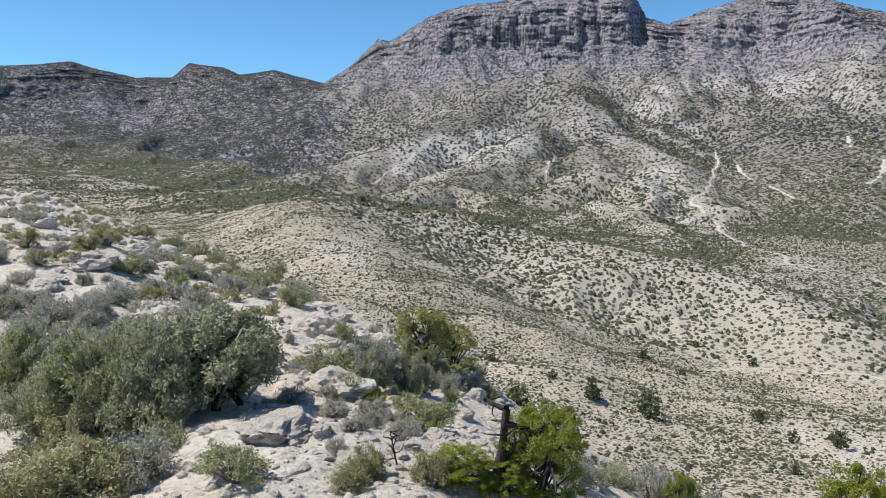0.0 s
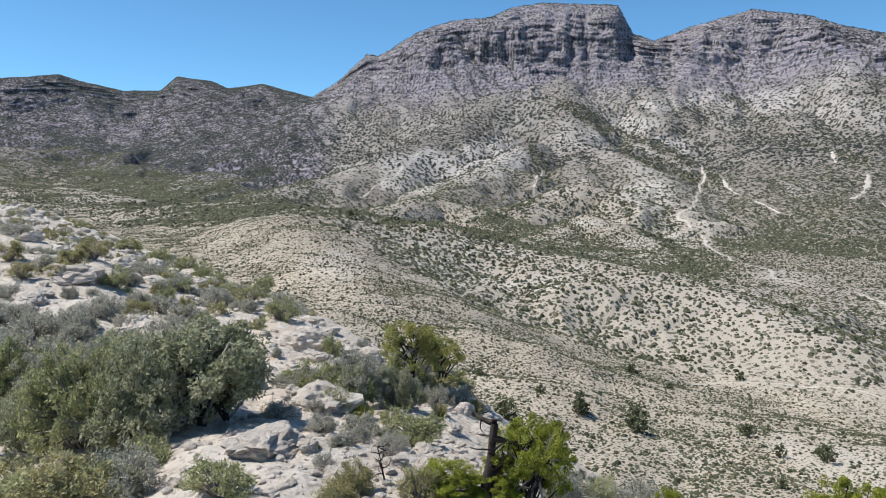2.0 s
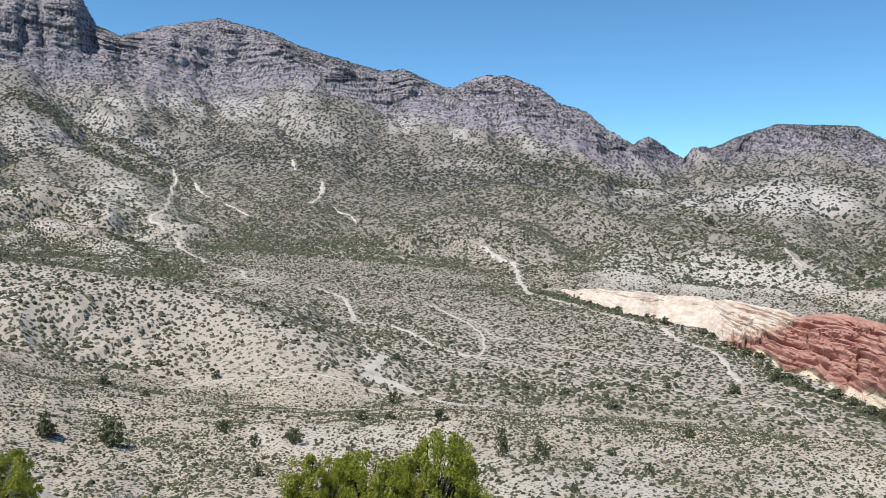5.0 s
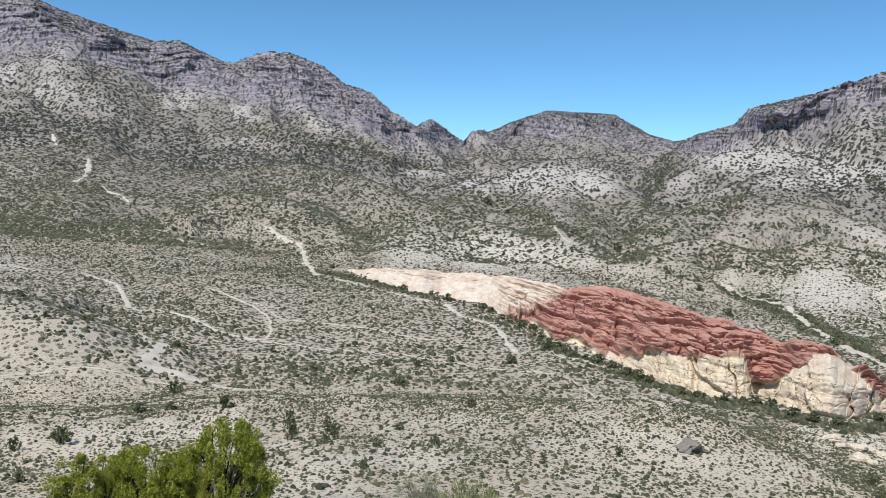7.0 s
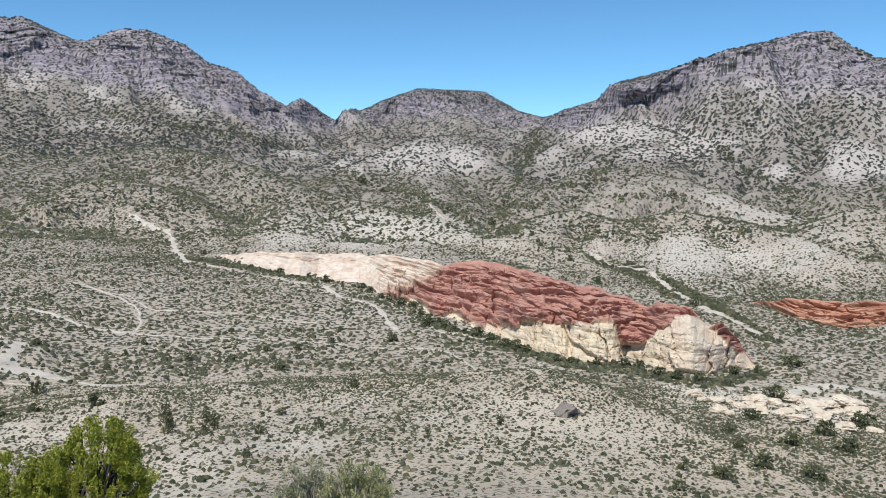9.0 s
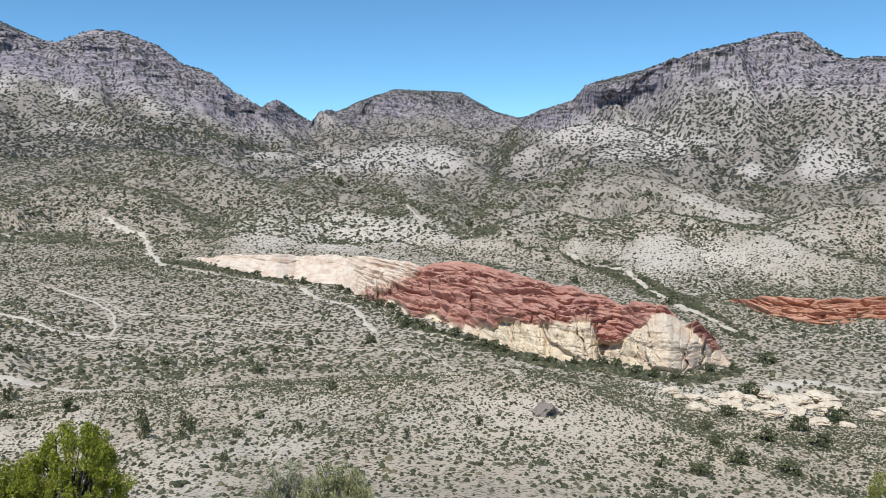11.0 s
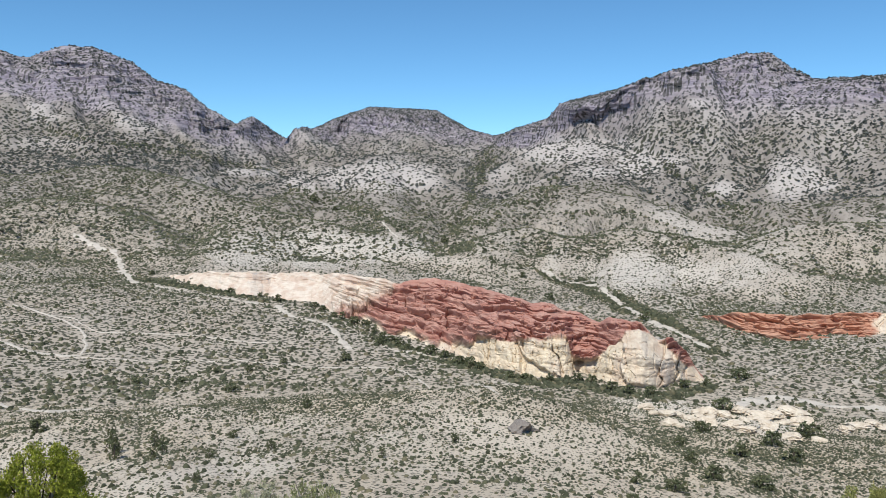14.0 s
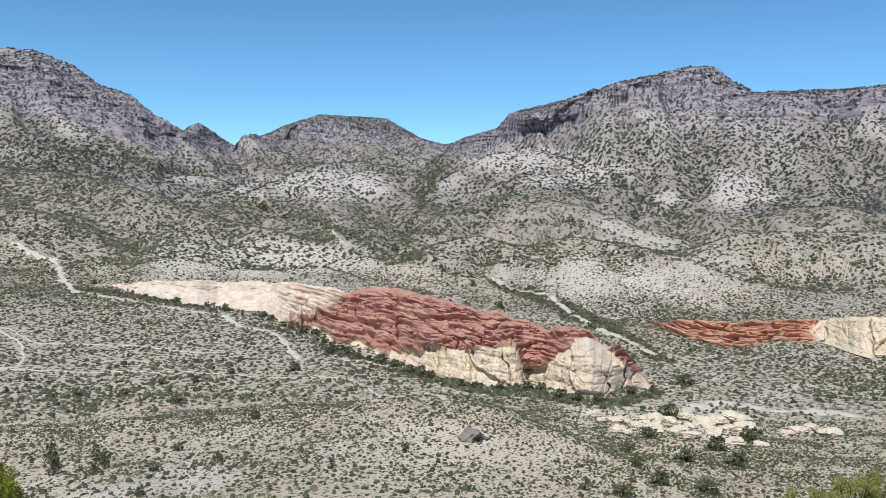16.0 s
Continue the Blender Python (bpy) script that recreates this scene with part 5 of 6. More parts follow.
# ---- plants of the near slope ----
def leaf_material(name, dark, light, odd, rough=0.7, patchy=0.5, thinness=0.36):
    g = Graph(name, rough)
    c = g.mix(g.island(), dark, light)
    c = g.mix(g.ramp(g.math("FRACT", g.math("MULTIPLY", g.island(), 23.7)), 0.8, 0.97), c, odd)
    # dark patches paint the shaded gaps between leaf clumps into the colour
    c = g.mix(g.ramp(g.noise(4.5, 3), 0.38, 0.66, 0, patchy), c, dark)
    c = g.mix(g.ramp(g.noise(1.1, 2), 0.45, 0.7, 0, 0.4), c, odd)
    thin = g.node("ShaderNodeBsdfTranslucent", Color=c)
    both = g.node("ShaderNodeMixShader", Fac=thinness)
    g.tree.links.new(g.bsdf.outputs[0], both.inputs[1])
    g.tree.links.new(thin.outputs[0], both.inputs[2])
    g.tree.links.new(both.outputs[0], g.tree.nodes["Material Output"].inputs[0])
    return g.done(c)


def bark_material(name, dark, light):
    g = Graph(name, 0.9)
    grain = g.noise(9.0, 6, 0.7, g.stretch(1, 1, 0.15))
    return g.done(g.mix(g.ramp(grain, 0.3, 0.7), dark, light), grain, 0.6, 0.02)


LEAVES = {
    "sage": leaf_material("sage_leaves", (0.260, 0.255, 0.190), (0.590, 0.570, 0.470), (0.600, 0.580, 0.520), patchy=0.3),
    "green": leaf_material("green_leaves", (0.180, 0.195, 0.085), (0.500, 0.515, 0.250), (0.560, 0.530, 0.330), patchy=0.3),
    "oak": leaf_material("dark_shrub_leaves", (0.170, 0.180, 0.100), (0.500, 0.505, 0.310), (0.560, 0.540, 0.400), patchy=0.25),
    "olive": leaf_material("olive_leaves", (0.220, 0.210, 0.095), (0.480, 0.450, 0.220), (0.580, 0.520, 0.290)),
    "yellow": leaf_material("yellow_green_stems", (0.200, 0.215, 0.025), (0.450, 0.450, 0.050), (0.460, 0.440, 0.085)),
    "juniper": leaf_material("juniper_leaves", (0.120, 0.145, 0.016), (0.400, 0.440, 0.055), (0.430, 0.410, 0.100), 0.7, 0.4, 0.28),
    "pinyon": leaf_material("pinyon_needles", (0.140, 0.155, 0.050), (0.450, 0.465, 0.150), (0.540, 0.470, 0.170), patchy=0.3),
}
TWIG = bark_material("grey_twigs", (0.14, 0.12, 0.105), (0.36, 0.33, 0.30))
BARK = bark_material("dark_bark", (0.022, 0.018, 0.016), (0.070, 0.058, 0.050))
DEADWOOD = bark_material("bleached_wood", (0.20, 0.185, 0.17), (0.48, 0.45, 0.42))


def tube(verts, faces, path, radii, sides=5):
    """Add a tapered limb along the path."""
    start = len(verts)
    for i, (p, r) in enumerate(zip(path, radii)):
        d = (Vector(path[min(i + 1, len(path) - 1)]) - Vector(path[max(i - 1, 0)])).normalized()
        side = d.orthogonal().normalized()
        other = d.cross(side)
        for k in range(sides):
            a = k / sides * math.tau
            verts.append(tuple(Vector(p) + (side * math.cos(a) + other * math.sin(a)) * r))
    for i in range(len(path) - 1):
        for k in range(sides):
            a, b = start + i * sides + k, start + i * sides + (k + 1) % sides
            faces.append((a, b, b + sides, a + sides))
    return verts, faces


def limb(rng, start, direction, length, thick, bend=0.3, steps=6):
    p, d = Vector(start), Vector(direction).normalized()
    path, radii = [tuple(p)], [thick]
    for i in range(steps):
        d = (d + Vector(rng.normal(0, bend, 3)) * 0.6 + Vector((0, 0, 0.05))).normalized()
        p = p + d * (length / steps)
        path.append(tuple(p))
        radii.append(thick * (1 - 0.85 * (i + 1) / steps))
    return path, radii


def leaf_cloud(rng, centres, spread, count, size, slim=0.45, up=0.3):
    """Many small pointed leaves round the centres of the twigs."""
    which = rng.integers(0, len(centres), count)
    c = np.asarray(centres)[which]
    off = rng.normal(0, 1, (count, 3))
    off /= np.linalg.norm(off, axis=1)[:, None] + 1e-6
    p = c + off * (spread[which] * rng.random(count) ** 0.45)[:, None]
    d = off * 0.7 + rng.normal(0, 0.6, (count, 3))
    d[:, 2] += up
    d /= np.linalg.norm(d, axis=1)[:, None] + 1e-6
    face = off * 0.8 + rng.normal(0, 0.4, (count, 3))
    face[:, 2] += 0.55
    w = np.cross(d, face)
    w /= np.linalg.norm(w, axis=1)[:, None] + 1e-6
    ln = (size * rng.uniform(0.6, 1.5, count))[:, None]
    a, b, tip = p + w * ln * slim * 0.5, p - w * ln * slim * 0.5, p + d * ln
    verts = np.stack([a, b, tip], axis=1).reshape(-1, 3)
    verts[:, 2] = np.maximum(verts[:, 2], 0.0)
    return verts, np.arange(count * 3).reshape(-1, 3)


def part(name, me, parent, label=""):
    ob = new(name, me)
    ob.parent = parent
    return tagged(ob, label)


def shrub(name, kind, seed, tall, twigs, leaves, size, label, bare=0.0, lobes=9, puff=1.0):
    """A shrub one metre wide: stems fanning from the root, twig clusters, small leaves."""
    rng = np.random.default_rng(seed)
    root = new(name)
    tagged(root, label, "shrub", "shrubs on the near slope")
    verts, faces, centres, spread = [], [], [], []
    lobe = [(rng.uniform(0, math.tau), rng.uniform(0.75, 1.2), rng.uniform(0.7, 1.15)) for _ in range(lobes)]
    for i in range(twigs):
        a, wide, high = lobe[i % lobes]
        a += rng.normal(0, 0.35)
        lean = rng.uniform(0.1, 1.0) ** 0.6
        out = 0.44 * wide * math.sin(lean * 1.55)
        top = tall * high * (0.10 + 0.86 * math.cos(lean * 1.45)) * rng.uniform(0.8, 1.05)
        end = Vector((out * math.cos(a), out * math.sin(a), top * 0.9))
        mid = end * 0.5 + Vector((*rng.normal(0, 0.04, 2), tall * 0.08))
        tube(verts, faces, [(end.x * 0.06, end.y * 0.06, -0.04), tuple(mid), tuple(end * 1.12 if rng.random() < bare else end)], [0.016, 0.010, 0.003], 3)
        for f in (1.0, 0.55):
            centres.append(tuple(mid.lerp(end, f) + Vector(rng.normal(0, 0.035, 3))))
            spread.append(rng.uniform(0.045, 0.095) * puff)
    part("stem", mesh_from("stem", verts, faces, TWIG), root)
    v, f = leaf_cloud(rng, np.array(centres), np.array(spread), leaves, size, 0.5, 0.15)
    part("foliage", mesh_from("foliage", v, f, LEAVES[kind], False), root)
    return root


def broom(name, seed, blades, label):
    """A tuft of thin upright green stems, one metre wide."""
    rng = np.random.default_rng(seed)
    root = new(name)
    tagged(root, label, "shrub", "shrubs on the near slope")
    a, lean = rng.uniform(0, math.tau, blades), rng.random(blades) ** 0.7
    base = np.stack([np.cos(a) * lean * 0.22, np.sin(a) * lean * 0.22, 0 * a], axis=1)
    tip = np.stack([np.cos(a) * lean * 0.52, np.sin(a) * lean * 0.52, rng.uniform(0.55, 1.0, blades) * (1.05 - 0.4 * lean)], axis=1)
    w = rng.normal(0, 0.010, (blades, 3))
    verts = np.stack([base + w, base - w, tip], axis=1).reshape(-1, 3)
    part("stem", mesh_from("stem", verts, np.arange(blades * 3).reshape(-1, 3), LEAVES["yellow"], False), root)
    return root


def juniper(name, kind, seed, tall, clumps, leaves, size, label, dead=0, crown_low=0.12, slant=(0, 0)):
    """A gnarled little evergreen one metre wide: short trunk, limbs, dense leafy clumps with gaps."""
    rng = np.random.default_rng(seed)
    root = new(name)
    tagged(root, label, "tree", "evergreens on the near slope")
    verts, faces = [], []
    path, radii = limb(rng, (0, 0, -0.08), (slant[0], slant[1], 1), tall * 0.75, 0.045, 0.25, 7)
    tube(verts, faces, path, radii, 7)
    part("trunk", mesh_from("trunk", verts, faces, BARK), root)
    centres, spread = [], []
    for i in range(clumps):
        k = rng.integers(1, len(path))
        base = Vector(path[k])
        a = rng.uniform(0, math.tau)
        h = crown_low + (1 - crown_low) * ((i + rng.random()) / clumps) ** 0.85
        wide = 0.46 * math.sqrt(max(0.06, 1 - (abs(h - 0.42) / 0.66) ** 2)) * rng.uniform(0.55, 1.05)
        c = Vector((slant[0] * h + wide * math.cos(a), slant[1] * h + wide * math.sin(a), tall * h * 0.93))
        verts, faces = [], []
        bend = base.lerp(c, 0.5) + Vector(rng.normal(0, 0.03, 3))
        tube(verts, faces, [tuple(base), tuple(bend), tuple(c)], [0.018, 0.012, 0.004], 4)
        part("branch", mesh_from("branch", verts, faces, BARK if i % 4 else DEADWOOD), root)
        for _ in range(int(rng.integers(3, 5))):
            q = c + Vector(rng.normal(0, 0.050, 3)) * Vector((1.2, 1.2, 0.7))
            centres.append(tuple(q))
            spread.append(rng.uniform(0.045, 0.085))
    for i in range(dead):
        verts, faces = [], []
        a = rng.uniform(0, math.tau)
        path_d, radii_d = limb(rng, path[rng.integers(2, 5)], (math.cos(a), math.sin(a), rng.uniform(0.3, 1.2)), rng.uniform(0.35, 0.6), 0.016, 0.5, 6)
        tube(verts, faces, path_d, radii_d, 4)
        for q in (2, 3, 4):
            p2, r2 = limb(rng, path_d[q], rng.normal(0, 1, 3) + np.array((0, 0, 0.4)), 0.16, radii_d[q] * 0.7, 0.5, 4)
            tube(verts, faces, p2, r2, 3)
        part("dead_branch", mesh_from("dead_branch", verts, faces, DEADWOOD), root, "bleached bare dead branch")
    v, f = leaf_cloud(rng, np.array(centres), np.array(spread), leaves, size, 0.7, 0.1)
    part("foliage", mesh_from("foliage", v, f, LEAVES[kind], False), root)
    return root


def snag(name, seed, tall, label, wood, reach=0.8, arms=5, stout=1.0):
    """A dead trunk with crooked bare limbs."""
    rng = np.random.default_rng(seed)
    root = new(name)
    tagged(root, label, "dead tree")
    verts, faces = [], []
    path, radii = limb(rng, (0, 0, -0.1), (0.05, 0, 1), tall, 0.085 * tall * stout, 0.16, 7)
    radii = [max(r, 0.035 * tall * stout) for r in radii]
    tube(verts, faces, path, radii, 8)
    part("trunk", mesh_from("trunk", verts, faces, wood), root)
    for i in range(arms):
        verts, faces = [], []
        k = 3 + i % 5
        a = math.pi * (1.0 if i == 0 else rng.uniform(0, 2))
        p1, r1 = limb(rng, path[min(k, 7)], (math.cos(a), math.sin(a) * 0.5, 0.15 if i == 0 else rng.uniform(-0.2, 0.8)), reach * tall * (0.8 if i == 0 else rng.uniform(0.25, 0.55)), 0.04 * tall * stout, 0.4, 7)
        tube(verts, faces, p1, r1, 6)
        for q in (2, 4, 5):
            p2, r2 = limb(rng, p1[q], rng.normal(0, 1, 3), 0.22 * tall, r1[q] * 0.6, 0.6, 5)
            tube(verts, faces, p2, r2, 4)
        part("branch", mesh_from("branch", verts, faces, wood if i else BARK), root)
    return root


# ---- rocks ----
def stone_material():
    g = Graph("grey_limestone", 0.9)
    n1, n2 = g.noise(1.3, 7, 0.7), g.noise(6.0, 7, 0.75)
    c = g.mix(g.ramp(n1, 0.3, 0.7), (0.72, 0.655, 0.575), (0.58, 0.51, 0.435))
    c = g.mix(g.ramp(n2, 0.5, 0.75, 0, 0.8), c, (0.32, 0.275, 0.23))
    c = g.mix(g.ramp(g.cells(7.0), 0.0, 0.12, 0.35, 0), c, (0.12, 0.105, 0.09))
    return g.done(c, g.math("ADD", n1, n2), 0.9, 0.14)


def pale_stone_material():
    g = Graph("cream_sandstone", 0.9)
    c = g.mix(g.ramp(g.noise(0.3, 6, 0.65), 0.35, 0.7), (0.66, 0.59, 0.48), (0.50, 0.42, 0.32))
    return g.done(c, g.noise(0.9, 7, 0.7), 0.6, 0.4)


LIMESTONE, CREAM = stone_material(), pale_stone_material()


def rock_mesh(seed, flat=0.6, rough=0.28, levels=4, material=None, blocky=0.85):
    """A worn boulder one metre wide, with broken faces and cracks."""
    bm = bmesh.new()
    bmesh.ops.create_icosphere(bm, subdivisions=levels, radius=0.5)
    rng = np.random.default_rng(seed)
    planes = []
    for _ in range(15):
        d = rng.normal(0, 1, 3) * np.array((1, 1, 0.8))
        planes.append((Vector(d / np.linalg.norm(d)), rng.uniform(0.26, 0.42)))
    shift = Vector(rng.uniform(-50, 50, 3))
    for v in bm.verts:
        p = v.co.copy()
        for n, d in planes:
            over = p.dot(n) - d
            if over > 0:
                p -= n * over * (0.5 + blocky * 0.5)
        q = p * 2.0 + shift
        near_two = noise.voronoi(q * 1.3 + noise.noise_vector(q * 2) * 0.25)[0]
        crack = max(0.0, 1 - (near_two[1] - near_two[0]) / 0.10)
        p += v.co.normalized() * rough * (0.22 * noise.noise(q) + 0.12 * noise.noise(q * 3) + 0.12 * noise.noise(q * 7) + 0.09 * noise.noise(q * 15) - 0.14 * crack + 0.045 * (round(p.z * 9 + noise.noise(q) * 1.2) % 2))
        p.z *= flat
        v.co = p
    me = bpy.data.meshes.new("rock")
    bm.to_mesh(me)
    bm.free()
    me.materials.append(material or LIMESTONE)
    me.polygons.foreach_set("use_smooth", [False] * len(me.polygons))
    return me


ROCKS = [rock_mesh(500 + i, (0.62, 0.5, 0.75, 0.38, 0.55, 0.45)[i], 0.40) for i in range(6)]
PALE_ROCKS = [rock_mesh(540 + i, (0.42, 0.5, 0.45, 0.36)[i], 0.5, 4, CREAM, 0.95) for i in range(4)]


def spot(az, r, sink=0.0):
    x, y = r * math.sin(radians(az)), r * math.cos(radians(az))
    return x, y, ground_at(x, y) - sink


def set_rock(az, r, wide, k, label, turn=0.0, tall=1.0, sink=0.2, meshes=None, name="boulder", group="rocks on the near slope"):
    me = (meshes or ROCKS)[k % len(meshes or ROCKS)]
    ob = new(name, me)
    ob.matrix_basis = Matrix.Translation(spot(az, r, -wide * tall * (0.3 * 0.5 - sink * 0.5))) @ pose(0, 0, 0, 0, 0, turn) @ Matrix.Diagonal((wide, wide * 0.85, wide * tall, 1))
    return tagged(ob, label, "rock", group)


random.seed(7)
MODELS = {
    "sage": [shrub("sage_shrub", "sage", 611 + i, (0.62, 0.75, 0.55)[i], 60, 3600, 0.040, "rounded grey-green sagebrush on stony ground", 0.4) for i in range(3)],
    "green": [shrub("green_shrub", "green", 621 + i, (0.7, 0.85, 0.6)[i], 60, 3800, 0.040, "leafy green desert shrub on stony ground", 0.2) for i in range(3)],
    "olive": [shrub("olive_shrub", "olive", 631 + i, (0.75, 0.9)[i], 60, 3600, 0.040, "olive and straw-coloured shrub on stony ground", 0.4) for i in range(2)],
    "small": [shrub(("sage_shrub", "green_shrub", "olive_shrub", "sage_shrub")[i], ("sage", "green", "olive", "sage")[i], 691 + i, (0.6, 0.7, 0.7, 0.65)[i], 22, 520, 0.09,
                    ("small rounded grey-green sagebrush on the hill", "small leafy green shrub on the hill", "small straw-olive shrub on the hill", "small pale grey shrub on the hill")[i], 0.2) for i in range(4)],
    "thicket": [shrub("dark_shrub", ("oak", "green", "oak", "sage")[i], 721 + i, (0.62, 0.7, 0.66, 0.75)[i], 120, 20000, 0.024,
                      "large dense dark green shrub with a shaded base" if i < 3 else "large dense grey-green shrub in a thicket", 0.3, 15, 0.74) for i in range(4)],
    "bare": [shrub("dry_shrub", "sage", 651, 0.7, 70, 700, 0.03, "nearly leafless grey dry shrub", 0.9)],
    "yellow": [broom("broom_tuft", 661, 700, "bright yellow-green tuft of thin stems")],
    "juniper": [juniper("juniper_tree", "juniper", 671 + i, (1.15, 0.95, 1.05)[i], 60, 44000, 0.018, "bright yellow-green juniper with clumped foliage", 2, 0.0) for i in range(3)],
    "spreading": [juniper("spreading_oak", "oak", 686, 0.75, 46, 16000, 0.026, "spreading dark evergreen with a shaded trunk", 1, 0.42)],
    "pinyon": [juniper("pinyon_tree", "pinyon", 681 + i, (1.0, 1.15)[i], 38, 13000, 0.024, "small dark olive evergreen with an open crown", 1, 0.3) for i in range(2)],
}


def plant(kind, rows):
    """Each row: bearing, distance, width and height in metres."""
    for n, (az, r, wide, tall) in enumerate(rows):
        models = MODELS[kind]
        src = models[n % len(models)]
        own = max(v.co.z for c in src.children for v in c.data.vertices) if "top" not in src else src["top"]
        src["top"] = own
        m = Matrix.Translation(spot(az, r, 0.02)) @ pose(0, 0, 0, random.uniform(-4, 4), random.uniform(-4, 4), random.uniform(0, 360)) @ Matrix.Diagonal((wide, wide, tall / own, 1))
        copy_thing(src, m)


plant('thicket', ((-26.9, 11.9, 1.46, 1.39), (-23.8, 11.4, 1.67, 1.45), (-20.6, 11.0, 1.79, 1.56), (-17.9, 12.4, 1.5, 1.3), (-26.5, 14.7, 2.00, 1.25), (-22.9, 14.5, 2.03, 1.21), (-18.8, 14.0, 1.91, 1.20), (-25.2, 13.6, 1.78, 1.30), (-19.5, 12.2, 1.83, 1.38), (-28.1, 14.5, 1.29, 1.34), (-2.3, 14.9, 0.97, 1.09), (-5.8, 14.7, 1.38, 1.03),))
plant('green', ((-19.9, 9.4, 0.61, 0.50), (-14.9, 7.6, 0.75, 0.51), (-23.2, 8.9, 0.90, 0.51), (-14.2, 19.7, 0.50, 0.62), (-16.1, 22.2, 0.77, 0.56), (-5.8, 14.7, 1.17, 0.98), (-8.3, 15.0, 0.97, 0.63), (-0.6, 10.7, 0.70, 0.47), (-7.0, 19.6, 0.68, 0.78), (-10.7, 26.9, 1.33, 0.92), (-13.0, 33.9, 1.42, 0.85), (-4.2, 16.4, 1.07, 0.81), (-21.7, 28.7, 1.14, 0.81), (-12.2, 38.4, 1.35, 1.23), (-18.7, 28.5, 1.00, 0.84), (-15.3, 43.7, 1.21, 1.10), (-20.8, 53.3, 1.78, 1.10), (-19.0, 50.2, 1.52, 1.40), (-16.1, 45.0, 1.39, 1.40), (-17.2, 47.0, 1.44, 1.50), (11.7, 10.0, 0.58, 0.43), (12.7, 12.8, 0.55, 0.41), (10.7, 12.8, 0.41, 0.29), (18.0, 13.3, 0.56, 0.79),))
plant('sage', ((-26.7, 20.1, 1.22, 0.77), (-24.0, 20.5, 1.01, 0.76), (-27.7, 18.3, 1.28, 0.75), (-22.8, 22.2, 1.17, 0.73), (-20.7, 29.6, 0.89, 0.72), (-24.5, 26.3, 0.55, 0.46), (-23.1, 26.8, 0.44, 0.29), (-20.0, 26.3, 0.82, 0.66), (-24.4, 21.3, 0.83, 0.52), (-26.2, 21.2, 1.02, 0.58), (-28.0, 19.9, 0.75, 0.51), (-17.6, 22.4, 0.55, 0.43), (-12.5, 15.9, 0.29, 0.29), (-9.5, 32.4, 1.61, 1.01), (-5.0, 10.9, 0.55, 0.36), (-2.5, 9.2, 0.40, 0.29), (-6.6, 9.0, 0.39, 0.24), (-4.8, 26.7, 0.65, 0.54), (-27.4, 45.1, 1.71, 0.92), (-26.3, 29.6, 1.23, 0.76), (9.7, 9.2, 0.57, 0.51), (15.3, 13.9, 0.89, 0.68), (-21.4, 8.3, 0.57, 0.51), (9.4, 9.9, 0.43, 0.32), (10.7, 9.6, 0.48, 0.34), (13.7, 12.4, 0.62, 0.44), (16.5, 13.6, 0.58, 0.65), (8.4, 12.8, 0.37, 0.26), (19.2, 13.1, 0.55, 0.91),))
plant('sage', ((-25.1, 17.4, 0.79, 0.47), (-21.2, 24.2, 0.65, 0.47), (-18.4, 20.9, 0.57, 0.43), (-16.5, 18.7, 0.58, 0.38), (-11.9, 22.3, 0.38, 0.23), (-9.1, 14.9, 0.64, 0.45), (-10.7, 14.7, 0.42, 0.28), (-7.9, 10.6, 0.31, 0.21), (-8.9, 13.1, 0.38, 0.24), (0.4, 16.3, 0.71, 0.54), (1.6, 19.3, 0.56, 0.42), (-7.8, 8.3, 0.24, 0.17), (-11.1, 12.4, 0.23, 0.15),))
plant('olive', ((-27.0, 9.1, 1.13, 0.61), (-5.6, 7.6, 0.42, 0.42), (-24.3, 31.7, 1.34, 0.75), (-23.1, 33.4, 1.31, 0.84), (-27.9, 33.1, 1.25, 0.90), (-8.3, 12.9, 0.37, 0.28), (3.3, 16.9, 0.55, 0.41), (-0.8, 7.6, 0.50, 0.40), (-17.2, 26.2, 0.61, 0.72), (0.8, 14.9, 0.37, 0.29),))
plant('yellow', ((-24.9, 13.1, 0.36, 0.42), (-13.6, 17.6, 0.42, 0.51), (-5.0, 12.9, 0.51, 0.38), (-0.6, 16.1, 0.26, 0.31), (0.8, 14.9, 0.24, 0.24), (-8.3, 8.7, 0.14, 0.12),))
plant('bare', ((-28.1, 13.1, 0.75, 0.67), (-5.8, 9.0, 0.39, 0.20), (-1.2, 12.2, 0.45, 0.35), (-7.4, 8.1, 0.29, 0.19), (-2.9, 8.6, 0.31, 0.29),))
plant('juniper', ((7.4, 8.1, 0.89, 1.04), (17.3, 13.4, 0.52, 0.72), (1.3, 7.8, 0.75, 0.43), (5.1, 7.9, 0.52, 0.40), (29.9, 12.1, 0.58, 1.57),))
plant('pinyon', ((-1.5, 17.2, 1.49, 1.66), (0.8, 18.8, 1.23, 1.29),))
plant('juniper', ((29.2, 12.2, 1.32, 1.72), (32.7, 12.1, 1.40, 1.80), (38.1, 12.1, 1.41, 2.06), (36.1, 12.1, 0.88, 1.69), (9.0, 12.6, 0.65, 0.98),))
plant('spreading', ((-16.3, 11.3, 1.9, 1.6), (-14.6, 11.8, 1.3, 1.35)))
plant('thicket', ((52.8, 12.1, 1.33, 1.40), (55.7, 12.1, 1.34, 1.46),))
plant('pinyon', ((94.1, 13.3, 0.97, 1.6), (96.8, 13.6, 0.88, 1.75), (98.9, 13.8, 0.70, 1.69), (95.5, 13.0, 0.8, 1.5)))

